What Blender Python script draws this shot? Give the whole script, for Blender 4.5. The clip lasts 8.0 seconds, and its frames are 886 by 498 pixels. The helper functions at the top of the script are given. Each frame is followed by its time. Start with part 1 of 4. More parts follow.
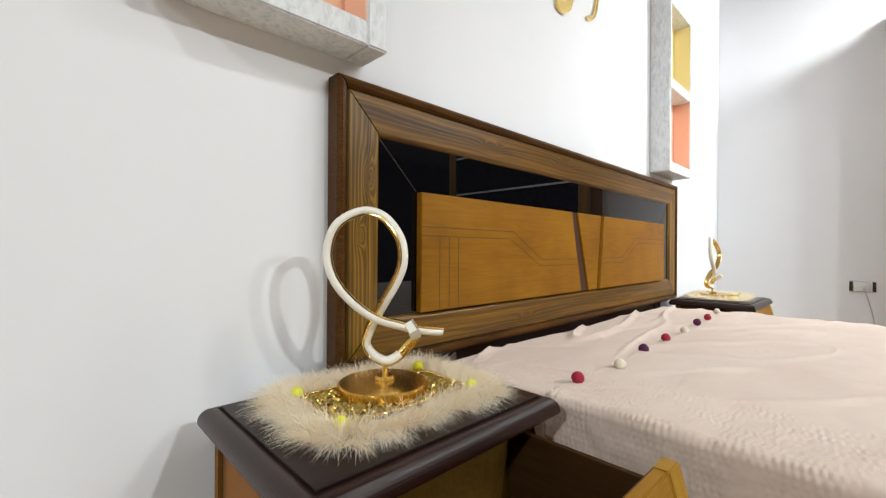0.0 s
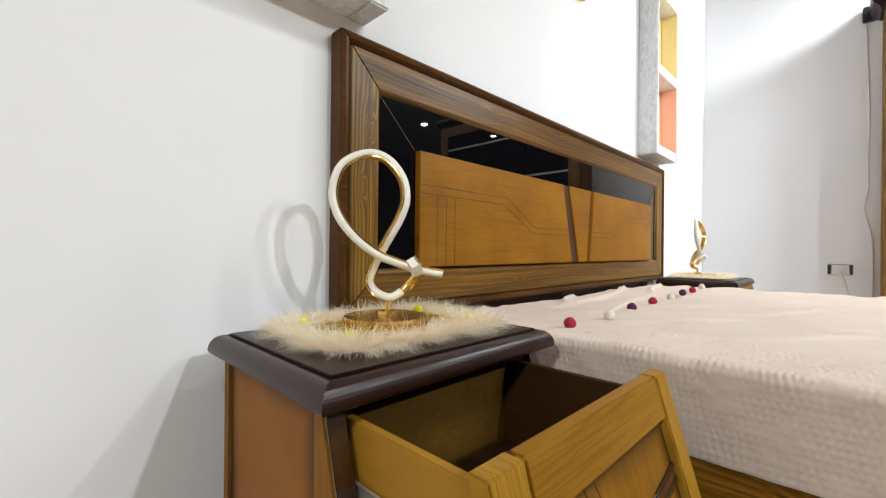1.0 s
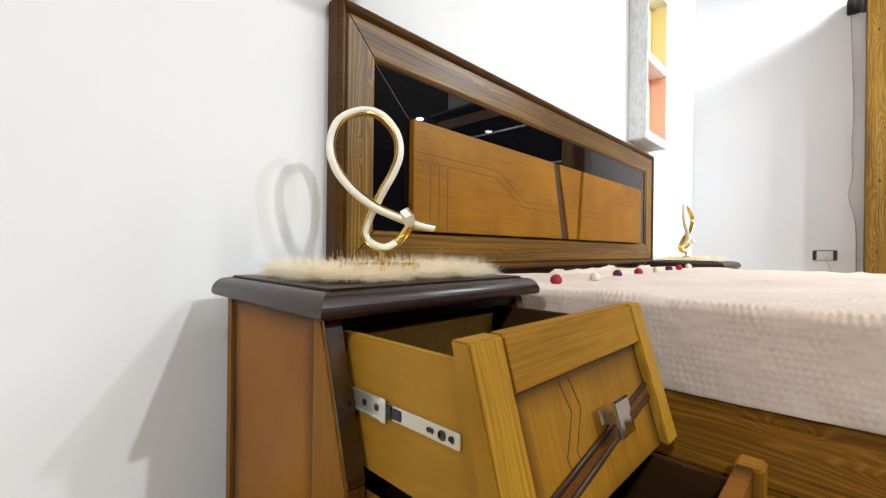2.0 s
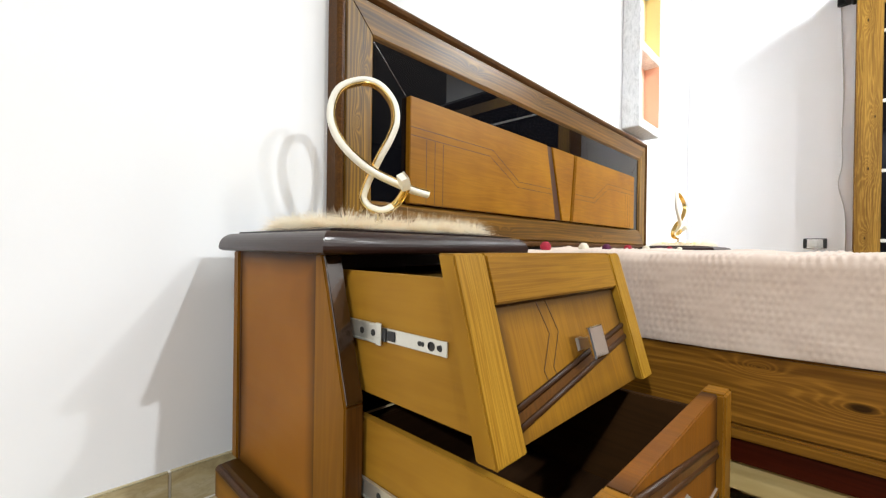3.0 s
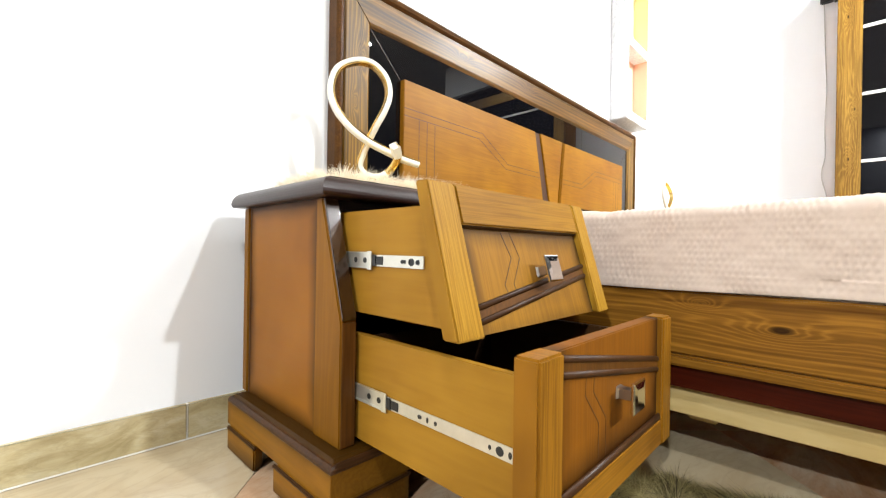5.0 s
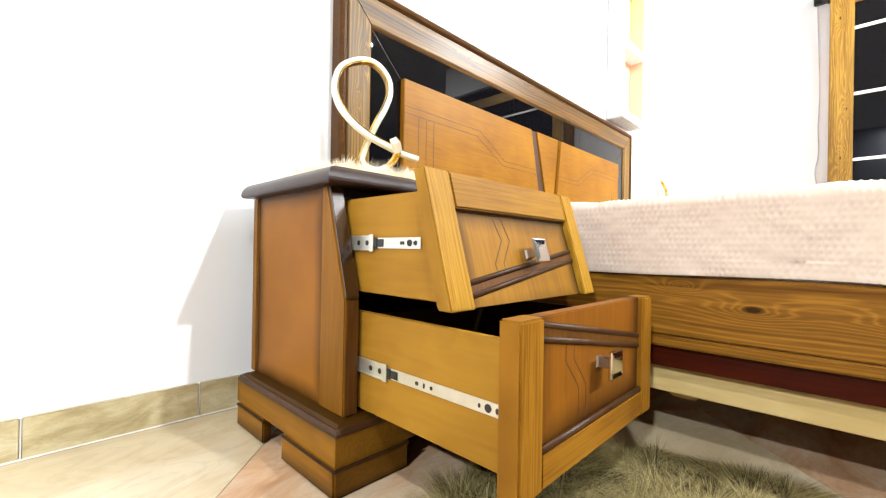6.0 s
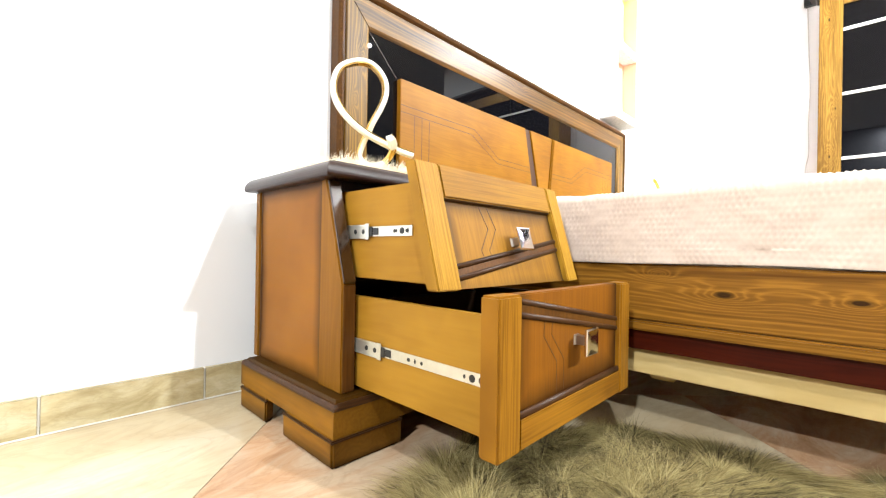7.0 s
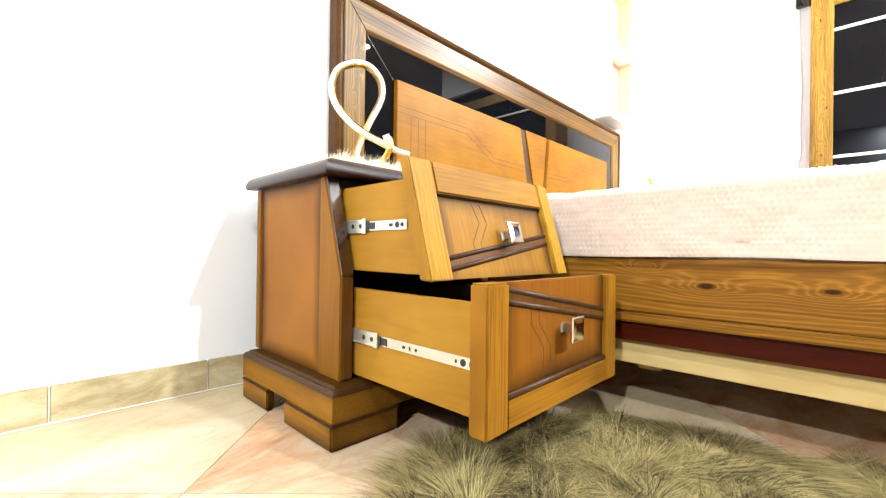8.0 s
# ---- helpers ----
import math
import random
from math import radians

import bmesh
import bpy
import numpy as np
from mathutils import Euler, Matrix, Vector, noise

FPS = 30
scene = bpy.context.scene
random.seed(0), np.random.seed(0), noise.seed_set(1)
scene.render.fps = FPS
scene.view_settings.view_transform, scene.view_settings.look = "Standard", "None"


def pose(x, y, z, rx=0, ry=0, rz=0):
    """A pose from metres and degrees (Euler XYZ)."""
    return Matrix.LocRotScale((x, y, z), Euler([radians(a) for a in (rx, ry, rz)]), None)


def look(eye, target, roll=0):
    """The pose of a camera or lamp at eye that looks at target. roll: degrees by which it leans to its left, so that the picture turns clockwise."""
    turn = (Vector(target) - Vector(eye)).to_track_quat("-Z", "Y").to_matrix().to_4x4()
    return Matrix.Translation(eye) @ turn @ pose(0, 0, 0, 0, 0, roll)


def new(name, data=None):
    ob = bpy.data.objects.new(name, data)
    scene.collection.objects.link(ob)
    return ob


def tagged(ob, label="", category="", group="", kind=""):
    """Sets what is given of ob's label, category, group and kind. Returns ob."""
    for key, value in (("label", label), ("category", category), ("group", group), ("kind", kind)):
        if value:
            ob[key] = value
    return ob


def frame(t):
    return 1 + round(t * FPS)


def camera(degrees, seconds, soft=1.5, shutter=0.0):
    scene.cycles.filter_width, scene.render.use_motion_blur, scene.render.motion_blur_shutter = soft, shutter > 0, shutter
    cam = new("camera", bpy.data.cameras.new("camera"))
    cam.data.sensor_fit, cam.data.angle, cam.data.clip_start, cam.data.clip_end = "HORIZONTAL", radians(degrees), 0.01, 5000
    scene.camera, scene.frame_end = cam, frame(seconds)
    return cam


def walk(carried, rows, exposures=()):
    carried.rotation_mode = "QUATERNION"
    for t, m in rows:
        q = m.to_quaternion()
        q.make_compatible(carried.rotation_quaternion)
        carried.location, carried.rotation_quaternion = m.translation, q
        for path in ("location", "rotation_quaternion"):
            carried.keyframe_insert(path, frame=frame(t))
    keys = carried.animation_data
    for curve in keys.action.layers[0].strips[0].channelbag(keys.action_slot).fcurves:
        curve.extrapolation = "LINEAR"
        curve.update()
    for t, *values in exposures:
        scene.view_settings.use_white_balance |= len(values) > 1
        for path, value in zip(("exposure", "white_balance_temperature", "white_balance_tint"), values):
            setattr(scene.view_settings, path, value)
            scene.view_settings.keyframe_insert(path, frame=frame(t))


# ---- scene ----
cam = camera(93.7, 8.0, soft=1.25, shutter=0.3)
PATH = [
    (0, (-0.448, -0.83, 0.791), (0.943, 0.607, 0.79), 0.4),
    (0.5, (-0.467, -0.837, 0.724), (0.933, 0.592, 0.724), 0.6),
    (1, (-0.487, -0.843, 0.679), (0.939, 0.56, 0.679), 0.6),
    (1.5, (-0.501, -0.858, 0.635), (0.938, 0.53, 0.632), 0.7),
    (1.7, (-0.505, -0.867, 0.613), (0.934, 0.522, 0.615), 0.7),
    (2.8, (-0.534, -0.915, 0.525), (0.909, 0.47, 0.512), 0.7),
    (3, (-0.539, -0.923, 0.509), (0.904, 0.462, 0.501), 0.8),
    (3.5, (-0.55, -0.944, 0.472), (0.891, 0.443, 0.468), 0.8),
    (4, (-0.563, -0.97, 0.449), (0.877, 0.418, 0.447), 0.9),
    (4.5, (-0.576, -0.996, 0.433), (0.864, 0.391, 0.431), 0.9),
    (6, (-0.624, -1.062, 0.389), (0.813, 0.33, 0.392), 1.0),
    (6.5, (-0.639, -1.088, 0.379), (0.801, 0.3, 0.381), 1.0),
    (7, (-0.65, -1.109, 0.368), (0.788, 0.28, 0.372), 1.0),
    (7.5, (-0.66, -1.124, 0.36), (0.779, 0.264, 0.364), 1.0),
    (8, (-0.667, -1.14, 0.355), (0.774, 0.247, 0.362), 0.8),
]
EXPOSURES = [(0.0, -1.15), (1.5, -0.98), (3.0, -0.6), (4.5, -0.2), (6.5, 0.33), (8.0, 0.52)]
walk(cam, [(t, look(eye, target, roll)) for t, eye, target, roll in PATH], EXPOSURES)

# ---- world and lamps ----
CEILING = 2.76
FAR_X, LEFT_X, BACK_Y, HALL_X = 3.3, -4.2, -6.5, 7.0
world = bpy.data.worlds.new("world")
scene.world = world
world.use_nodes = True
world.node_tree.nodes["Background"].inputs[0].default_value = (0.8, 0.85, 1.0, 1)
world.node_tree.nodes["Background"].inputs[1].default_value = 0.0

# downlights and added fills: place, watts, width, spread in degrees; the one by the wardrobe is widened and turned to
# the wall
# The two leftmost lamps and the one over the bed are unseen fills.
DOWNLIGHTS_AND_FILLS = [((0.57, -3.9), 225, 0.10, 180), ((1.5, -4.05), 140, 0.10, 180), ((2.2, -3.0), 40, 0.10, 180), ((-3.9, -1.9), 300, 0.16, 180),
              ((-1.35, -1.7), 46, 0.10, 180), ((1.2, -1.7), 24, 0.10, 180), ((2.88, -1.9), 170, 0.80, 115), ((3.9, -3.2), 40, 0.10, 180), ((4.2, -4.3), 40, 0.10, 180)]




# ---- materials ----
class Nodes:
    """A short hand for building a node material."""

    def __init__(self, name):
        self.mat = bpy.data.materials.new(name)
        self.mat.use_nodes = True
        self.tree = self.mat.node_tree
        self.bsdf = self.tree.nodes["Principled BSDF"]

    def node(self, kind, **inputs):
        n = self.tree.nodes.new(kind)
        for key, value in inputs.items():
            self.put(n, key, value)
        return n

    def put(self, n, key, value):
        socket = n.inputs[int(key[1:])] if key[0] == "i" and key[1:].isdigit() else n.inputs[key]
        if isinstance(value, bpy.types.NodeSocket):
            self.tree.links.new(value, socket)
        else:
            socket.default_value = value

    def coords(self, scale=(1, 1, 1), shift=None):
        tc = self.node("ShaderNodeTexCoord")
        mp = self.node("ShaderNodeMapping", Vector=tc.outputs["Object"])
        mp.inputs["Scale"].default_value = scale
        if shift is not None:
            self.put(mp, "Location", shift)
        return mp.outputs[0]

    def noise(self, vec, scale=1.0, detail=4.0, rough=0.55, dist=0.0):
        n = self.node("ShaderNodeTexNoise", Vector=vec, Scale=scale, Detail=detail, Roughness=rough, Distortion=dist)
        return n.outputs["Fac"]

    def ramp(self, fac, stops):
        r = self.node("ShaderNodeValToRGB", Fac=fac)
        el = r.color_ramp.elements
        while len(el) < len(stops):
            el.new(0.5)
        for e, (p, c) in zip(el, stops):
            e.position = p
            e.color = (*c, 1) if len(c) == 3 else c
        return r.outputs["Color"]

    def math(self, op, a, b=0.0, c=0.0):
        m = self.node("ShaderNodeMath", i0=a, i1=b, i2=c)
        m.operation = op
        return m.outputs[0]

    def mix(self, fac, a, b, blend="MIX"):
        m = self.tree.nodes.new("ShaderNodeMix")
        m.data_type, m.blend_type = "RGBA", blend
        for socket, value in ((m.inputs[0], fac), (m.inputs[6], a), (m.inputs[7], b)):
            if isinstance(value, bpy.types.NodeSocket):
                self.tree.links.new(value, socket)
            else:
                socket.default_value = value if not isinstance(value, tuple) or len(value) == 4 else (*value, 1)
        return m.outputs[2]

    def bump(self, height, strength=0.3, distance=0.002):
        b = self.node("ShaderNodeBump", Height=height, Strength=strength, Distance=distance)
        self.tree.links.new(b.outputs[0], self.bsdf.inputs["Normal"])

    def out(self, color=None, rough=None, metal=None, **more):
        if color is not None:
            self.put(self.bsdf, "Base Color", color if not isinstance(color, tuple) or len(color) == 4 else (*color, 1))
        if rough is not None:
            self.put(self.bsdf, "Roughness", rough)
        if metal is not None:
            self.put(self.bsdf, "Metallic", metal)
        for key, value in more.items():
            self.put(self.bsdf, key.replace("_", " "), value)
        return self.mat


def wood(name, dark, light, axis, rough=0.3, stretch=14.0, grain=26.0, contrast=0.5, wave=0.5, coat=0.0, rim=None, rings=70.0, thin=None, spec=0.12):
    """Stained, lacquered wood with its grain along axis 0, 1 or 2."""
    n = Nodes(name)
    sc = [stretch] * 3
    sc[axis] = 1.0
    if thin is not None:
        sc[thin] = 2.0
    rnd = n.node("ShaderNodeObjectInfo").outputs["Random"]
    off = n.node("ShaderNodeCombineXYZ", X=n.math("MULTIPLY", rnd, 7.0), Y=n.math("MULTIPLY", rnd, 3.0), Z=n.math("MULTIPLY", rnd, 5.0)).outputs[0]
    vec = n.coords(tuple(sc), off)
    broad = n.noise(vec, 1.3, 3, 0.5, 0.6)
    lines = n.math("SINE", n.math("MULTIPLY", broad, rings))
    lines = n.math("MULTIPLY_ADD", lines, 0.5, 0.5)
    sf = [grain * 9] * 3
    sf[axis] = 6.0
    if thin is not None:
        sf[thin] = 12.0
    fibre = n.noise(n.coords(tuple(sf), off), 1.0, 3, 0.6)
    blot = n.noise(n.coords((3, 3, 3), off), 1.5, 3, 0.5)
    fac = n.math("ADD", n.math("MULTIPLY", lines, wave), n.math("MULTIPLY", fibre, 1.0 - wave))
    fac = n.math("ADD", n.math("MULTIPLY", fac, contrast), n.math("MULTIPLY", blot, 1.0 - contrast))
    color = n.ramp(fac, [(0.22, dark), (0.72, light)])
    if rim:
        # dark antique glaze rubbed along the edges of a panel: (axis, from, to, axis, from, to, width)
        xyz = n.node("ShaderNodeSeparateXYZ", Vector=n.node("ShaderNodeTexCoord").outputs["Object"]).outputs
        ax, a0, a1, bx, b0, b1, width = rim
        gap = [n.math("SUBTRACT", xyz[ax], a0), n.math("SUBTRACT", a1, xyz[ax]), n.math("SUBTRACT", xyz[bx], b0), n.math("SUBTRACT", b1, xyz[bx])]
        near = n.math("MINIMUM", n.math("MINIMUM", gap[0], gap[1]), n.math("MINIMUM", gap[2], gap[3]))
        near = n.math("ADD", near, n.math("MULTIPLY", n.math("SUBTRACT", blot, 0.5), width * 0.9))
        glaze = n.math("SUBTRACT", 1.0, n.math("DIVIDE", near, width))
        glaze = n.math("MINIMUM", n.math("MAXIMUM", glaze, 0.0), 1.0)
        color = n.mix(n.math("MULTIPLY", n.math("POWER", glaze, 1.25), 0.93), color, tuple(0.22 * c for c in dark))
    n.bump(fibre, 0.12, 0.0008)
    return n.out(color, n.math("MULTIPLY_ADD", fibre, 0.15, rough - 0.07), Coat_Weight=coat, Coat_Roughness=0.12, Specular_IOR_Level=spec)


def knotty(name, dark, light, knots, along=1, across=2, rough=0.38, ring=30.0, run=1.2, mixes=(0.30, 0.25, 0.45), spec=0.14, wander=0.75):
    """Pine with its grain along one axis, and knots at (along, across, size)."""
    n = Nodes(name)
    tc = n.node("ShaderNodeTexCoord").outputs["Object"]
    sep = n.node("ShaderNodeSeparateXYZ", Vector=tc).outputs
    y, z = sep[along], sep[across]
    sc, sf, sb = [1.0] * 3, [40.0] * 3, [1.0] * 3
    sc[along], sc[across] = run, 15.0
    sf[along], sf[across] = 3.0, 150.0
    sb[along], sb[across] = 1.1, 34.0
    wob = n.noise(n.coords(tuple(sc)), 1.2, 5, 0.55, 0.5)
    field = n.math("ADD", n.math("MULTIPLY", z, 19.0), n.math("MULTIPLY", wob, wander))
    spot = 0.0
    for ky, kz, size in knots:
        dy = n.math("MULTIPLY", n.math("SUBTRACT", y, ky), 0.40)
        dz = n.math("SUBTRACT", z, kz)
        d = n.math("SQRT", n.math("ADD", n.math("MULTIPLY", dy, dy), n.math("MULTIPLY", dz, dz)))
        bump = n.math("POWER", 2.718, n.math("MULTIPLY", d, -46.0 / size))
        field = n.math("ADD", field, n.math("MULTIPLY", bump, 1.5))
        core = n.math("SUBTRACT", 1.0, n.math("DIVIDE", n.math("ADD", d, n.math("MULTIPLY", wob, 0.006)), 0.011 * size))
        spot = n.math("MAXIMUM", spot, core)
    rings = n.math("MULTIPLY_ADD", n.math("SINE", n.math("MULTIPLY", field, ring)), 0.5, 0.5)
    fibre = n.noise(n.coords(tuple(sf)), 1.0, 3, 0.6)
    broad = n.noise(n.coords(tuple(sb)), 1.0, 3, 0.55)
    patchy = n.math("MULTIPLY", n.math("POWER", rings, 2.2), n.math("MULTIPLY_ADD", wob, 1.6, 0.4))
    fac = n.math("ADD", n.math("MULTIPLY", patchy, mixes[0]), n.math("ADD", n.math("MULTIPLY", fibre, mixes[1]), n.math("MULTIPLY", broad, mixes[2])))
    color = n.ramp(fac, [(0.26, dark), (0.45, tuple(0.62 * p + 0.38 * q for p, q in zip(dark, light))), (0.70, light)])
    color = n.mix(n.math("MINIMUM", n.math("MULTIPLY", n.math("MAXIMUM", spot, 0.0), 2.5), 0.92), color, tuple(0.2 * c for c in dark))
    n.bump(fac, 0.2, 0.001)
    return n.out(color, rough, Specular_IOR_Level=spec)


def plaster(name, color, rough=0.75, mottled=0.04):
    n = Nodes(name)
    a = n.noise(n.coords(), 2.2, 5, 0.6)
    b = n.noise(n.coords(), 160.0, 3, 0.6)
    low = tuple(c * (1 - mottled) for c in color)
    n.bump(b, 0.12, 0.001)
    return n.out(n.ramp(a, [(0.3, low), (0.7, color)]), rough)


def marble(name, stops, scale=3.0, rough=0.16):
    n = Nodes(name)
    rnd = n.node("ShaderNodeObjectInfo").outputs["Random"]
    off = n.node("ShaderNodeCombineXYZ", X=n.math("MULTIPLY", rnd, 9.0), Y=n.math("MULTIPLY", rnd, 4.0), Z=0.0).outputs[0]
    vec = n.coords((1.0, 2.6, 2.6), off)
    cloud = n.noise(vec, scale, 8, 0.62, 1.4)
    vein = n.math("ABSOLUTE", n.math("SUBTRACT", n.noise(vec, scale * 1.7, 6, 0.6, 2.0), 0.5))
    vein = n.math("SUBTRACT", 1.0, n.math("MINIMUM", n.math("MULTIPLY", vein, 22.0), 1.0))
    color = n.ramp(cloud, stops)
    color = n.mix(n.math("MULTIPLY", vein, 0.16), color, tuple(0.55 * c for c in stops[0][1]))
    return n.out(color, rough)


def plain(name, color, rough=0.4, metal=0.0, mottled=0.12, scale=40.0, **more):
    n = Nodes(name)
    a = n.noise(n.coords(), scale, 4, 0.6)
    low = tuple(c * (1 - mottled) for c in color)
    gloss = n.math("MULTIPLY_ADD", a, 0.1, rough - 0.05) if mottled > 0.05 else rough
    return n.out(n.ramp(a, [(0.3, low), (0.7, color)]), gloss, metal, **more)


def fur(name, stops, rough=0.6, scale=13.0, single=0.38, glow=0.4):
    """Each strand takes its own colour."""
    n = Nodes(name)
    rnd = n.node("ShaderNodeNewGeometry").outputs["Random Per Island"]
    patch = n.noise(n.coords(), scale, 5, 0.7)
    fac = n.math("ADD", n.math("MULTIPLY", rnd, single), n.math("MULTIPLY", patch, 1.0 - single))
    color = n.ramp(fac, stops)
    mat = n.out(color, rough, Specular_IOR_Level=0.2)
    through_hair = n.node("ShaderNodeBsdfTranslucent", Color=color)
    both = n.node("ShaderNodeMixShader", Fac=glow, i1=n.bsdf.outputs[0], i2=through_hair.outputs[0])
    n.tree.links.new(both.outputs[0], n.tree.nodes["Material Output"].inputs["Surface"])
    return mat


M = {}
M["wall"] = plaster("white_wall_paint", (0.80, 0.80, 0.82), 0.6, 0.03)
# Ceiling grey is set dark to cut bounce light and glass reflections.
M["ceiling"] = plaster("darkened_ceiling_paint", (0.30, 0.31, 0.33), 0.7)
# For added walls out of view; dark to hold bounce and reflections down.
M["hall"] = plaster("unseen_dark_wall", (0.06, 0.06, 0.07), 0.6, 0.3)
M["grout"] = plaster("grout", (0.52, 0.46, 0.37), 0.9, 0.2)
M["sealant"] = plaster("white_sealant", (0.76, 0.73, 0.66), 0.8, 0.1)
M["tile_cream"] = marble("cream_marble", [(0.25, (0.38, 0.285, 0.165)), (0.5, (0.48, 0.39, 0.255)), (0.75, (0.53, 0.45, 0.32))], 2.2)
M["tile_pink"] = marble("pink_marble", [(0.28, (0.32, 0.165, 0.08)), (0.46, (0.45, 0.28, 0.165)), (0.6, (0.50, 0.38, 0.26)), (0.75, (0.38, 0.265, 0.145))], 3.0)
M["skirting"] = marble("beige_skirting_marble", [(0.3, (0.32, 0.25, 0.125)), (0.5, (0.45, 0.37, 0.21)), (0.7, (0.54, 0.47, 0.32))], 7.0, 0.25)
M["frame_x"] = knotty("headboard_frame_wood", (0.017, 0.0064, 0.0008), (0.235, 0.108, 0.0095), [(0.51, 1.093, 0.45), (0.937, 1.105, 0.4), (1.5, 0.56, 0.4), (0.7, 0.57, 0.35)], 0, 2, 0.34, 26.0, 0.7, (0.12, 0.24, 0.64), 0.4, 1.3)
M["frame_z"] = knotty("headboard_stile_wood", (0.020, 0.0085, 0.0011), (0.300, 0.152, 0.015), [(0.949, 0.082, 0.5), (0.82, 0.06, 0.3), (0.95, 2.12, 0.4)], 2, 0, 0.34, 26.0, 0.7, (0.15, 0.22, 0.63), 0.4, 1.3)
M["wardrobe_pine"] = knotty("wardrobe_pine", (0.095, 0.040, 0.006), (0.36, 0.20, 0.036), [(1.92, -0.05, 0.7), (1.33, -0.085, 0.7), (1.02, -0.06, 0.8), (0.6, -0.05, 0.7)], 2, 1, 0.4, mixes=(0.14, 0.34, 0.52), wander=1.6)
M["hb_lip"] = wood("headboard_edge_moulding", (0.032, 0.012, 0.0032), (0.1, 0.0416, 0.0088), 0, 0.34, stretch=30, contrast=0.5)
M["edge"] = wood("burnished_edge", (0.022, 0.008, 0.003), (0.060, 0.023, 0.006), 0, 0.42, contrast=0.4, spec=0.25)
M["panel"] = wood("headboard_panel_wood", (0.160, 0.057, 0.0026), (0.325, 0.142, 0.0060), 0, 0.42, stretch=16, contrast=0.34, wave=0.25, spec=0.2, grain=13.0)
M["dark_wood"] = wood("dark_stained_wood", (0.0050, 0.0022, 0.0017), (0.0150, 0.0058, 0.0042), 0, 0.34, contrast=0.3, coat=0.03, spec=0.2)
M["nose"] = wood("dark_mahogany_moulding", (0.010, 0.0036, 0.0024), (0.026, 0.0088, 0.0054), 0, 0.32, contrast=0.3, coat=0.14, spec=0.3)
M["lip"] = wood("dark_edge_moulding", (0.020, 0.008, 0.004), (0.046, 0.019, 0.007), 2, 0.34, contrast=0.3, coat=0.08, spec=0.3)
M["groove"] = plain("dark_groove_stain", (0.06, 0.022, 0.008), 0.45)
M["line"] = plain("engraved_line_stain", (0.070, 0.024, 0.005), 0.5)
M["side"] = wood("side_veneer", (0.105, 0.040, 0.0030), (0.225, 0.094, 0.0075), 2, 0.42, stretch=12, contrast=0.35, wave=0.25)
M["lacquer"] = wood("dark_gloss_lacquer", (0.020, 0.008, 0.003), (0.050, 0.019, 0.006), 2, 0.24, stretch=20, contrast=0.3, coat=0.7, spec=0.5)
# Burnished brown; on the post it also holds the front side's shade.
M["post_front"] = wood("burnished_brown_wood", (0.050, 0.018, 0.004), (0.12, 0.046, 0.008), 2, 0.36, stretch=20, contrast=0.4, spec=0.25)
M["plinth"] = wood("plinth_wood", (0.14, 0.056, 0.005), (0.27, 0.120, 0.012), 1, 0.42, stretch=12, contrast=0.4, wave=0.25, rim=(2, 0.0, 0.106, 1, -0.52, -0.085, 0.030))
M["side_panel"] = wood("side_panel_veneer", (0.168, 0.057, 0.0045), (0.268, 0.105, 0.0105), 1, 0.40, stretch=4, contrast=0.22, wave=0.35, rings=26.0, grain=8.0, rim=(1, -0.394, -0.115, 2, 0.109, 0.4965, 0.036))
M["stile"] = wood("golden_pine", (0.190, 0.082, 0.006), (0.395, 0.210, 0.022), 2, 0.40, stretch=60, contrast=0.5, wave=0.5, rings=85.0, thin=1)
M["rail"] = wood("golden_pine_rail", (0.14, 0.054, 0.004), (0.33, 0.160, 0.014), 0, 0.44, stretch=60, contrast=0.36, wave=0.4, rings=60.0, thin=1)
# Lower drawer woods, darker and redder than the upper drawer's.
M["stile_low"] = wood("lower_drawer_pine", (0.115, 0.042, 0.0035), (0.290, 0.125, 0.0105), 2, 0.40, stretch=60, contrast=0.5, wave=0.5, rings=60.0, thin=1)
M["rail_low"] = wood("lower_drawer_pine_rail", (0.120, 0.044, 0.0036), (0.285, 0.122, 0.0105), 0, 0.42, stretch=60, contrast=0.5, wave=0.4, rings=40.0, thin=1)
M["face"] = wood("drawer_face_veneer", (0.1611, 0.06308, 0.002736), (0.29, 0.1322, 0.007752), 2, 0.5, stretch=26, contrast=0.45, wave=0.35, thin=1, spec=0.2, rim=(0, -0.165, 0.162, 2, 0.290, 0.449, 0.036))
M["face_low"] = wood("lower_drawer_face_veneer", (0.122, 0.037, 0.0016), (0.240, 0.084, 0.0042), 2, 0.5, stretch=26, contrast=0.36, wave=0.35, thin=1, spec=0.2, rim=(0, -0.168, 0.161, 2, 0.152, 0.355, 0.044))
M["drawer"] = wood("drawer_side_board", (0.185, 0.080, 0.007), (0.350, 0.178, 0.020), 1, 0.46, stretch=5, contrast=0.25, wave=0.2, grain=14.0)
# Drawer insides: darker copies of the board, with the inside's shade in the colour.
M["drawer_side_shade"] = wood("drawer_side_shade_board", (0.022, 0.009, 0.002), (0.045, 0.018, 0.004), 1, 0.6, contrast=0.3)
M["drawer_lining"] = wood("drawer_inner_shade_board", (0.055, 0.027, 0.0035), (0.105, 0.053, 0.0065), 1, 0.6, contrast=0.3)
M["inside_shade"] = wood("inside_shade_board", (0.018, 0.008, 0.003), (0.036, 0.016, 0.006), 0, 0.6, contrast=0.3)
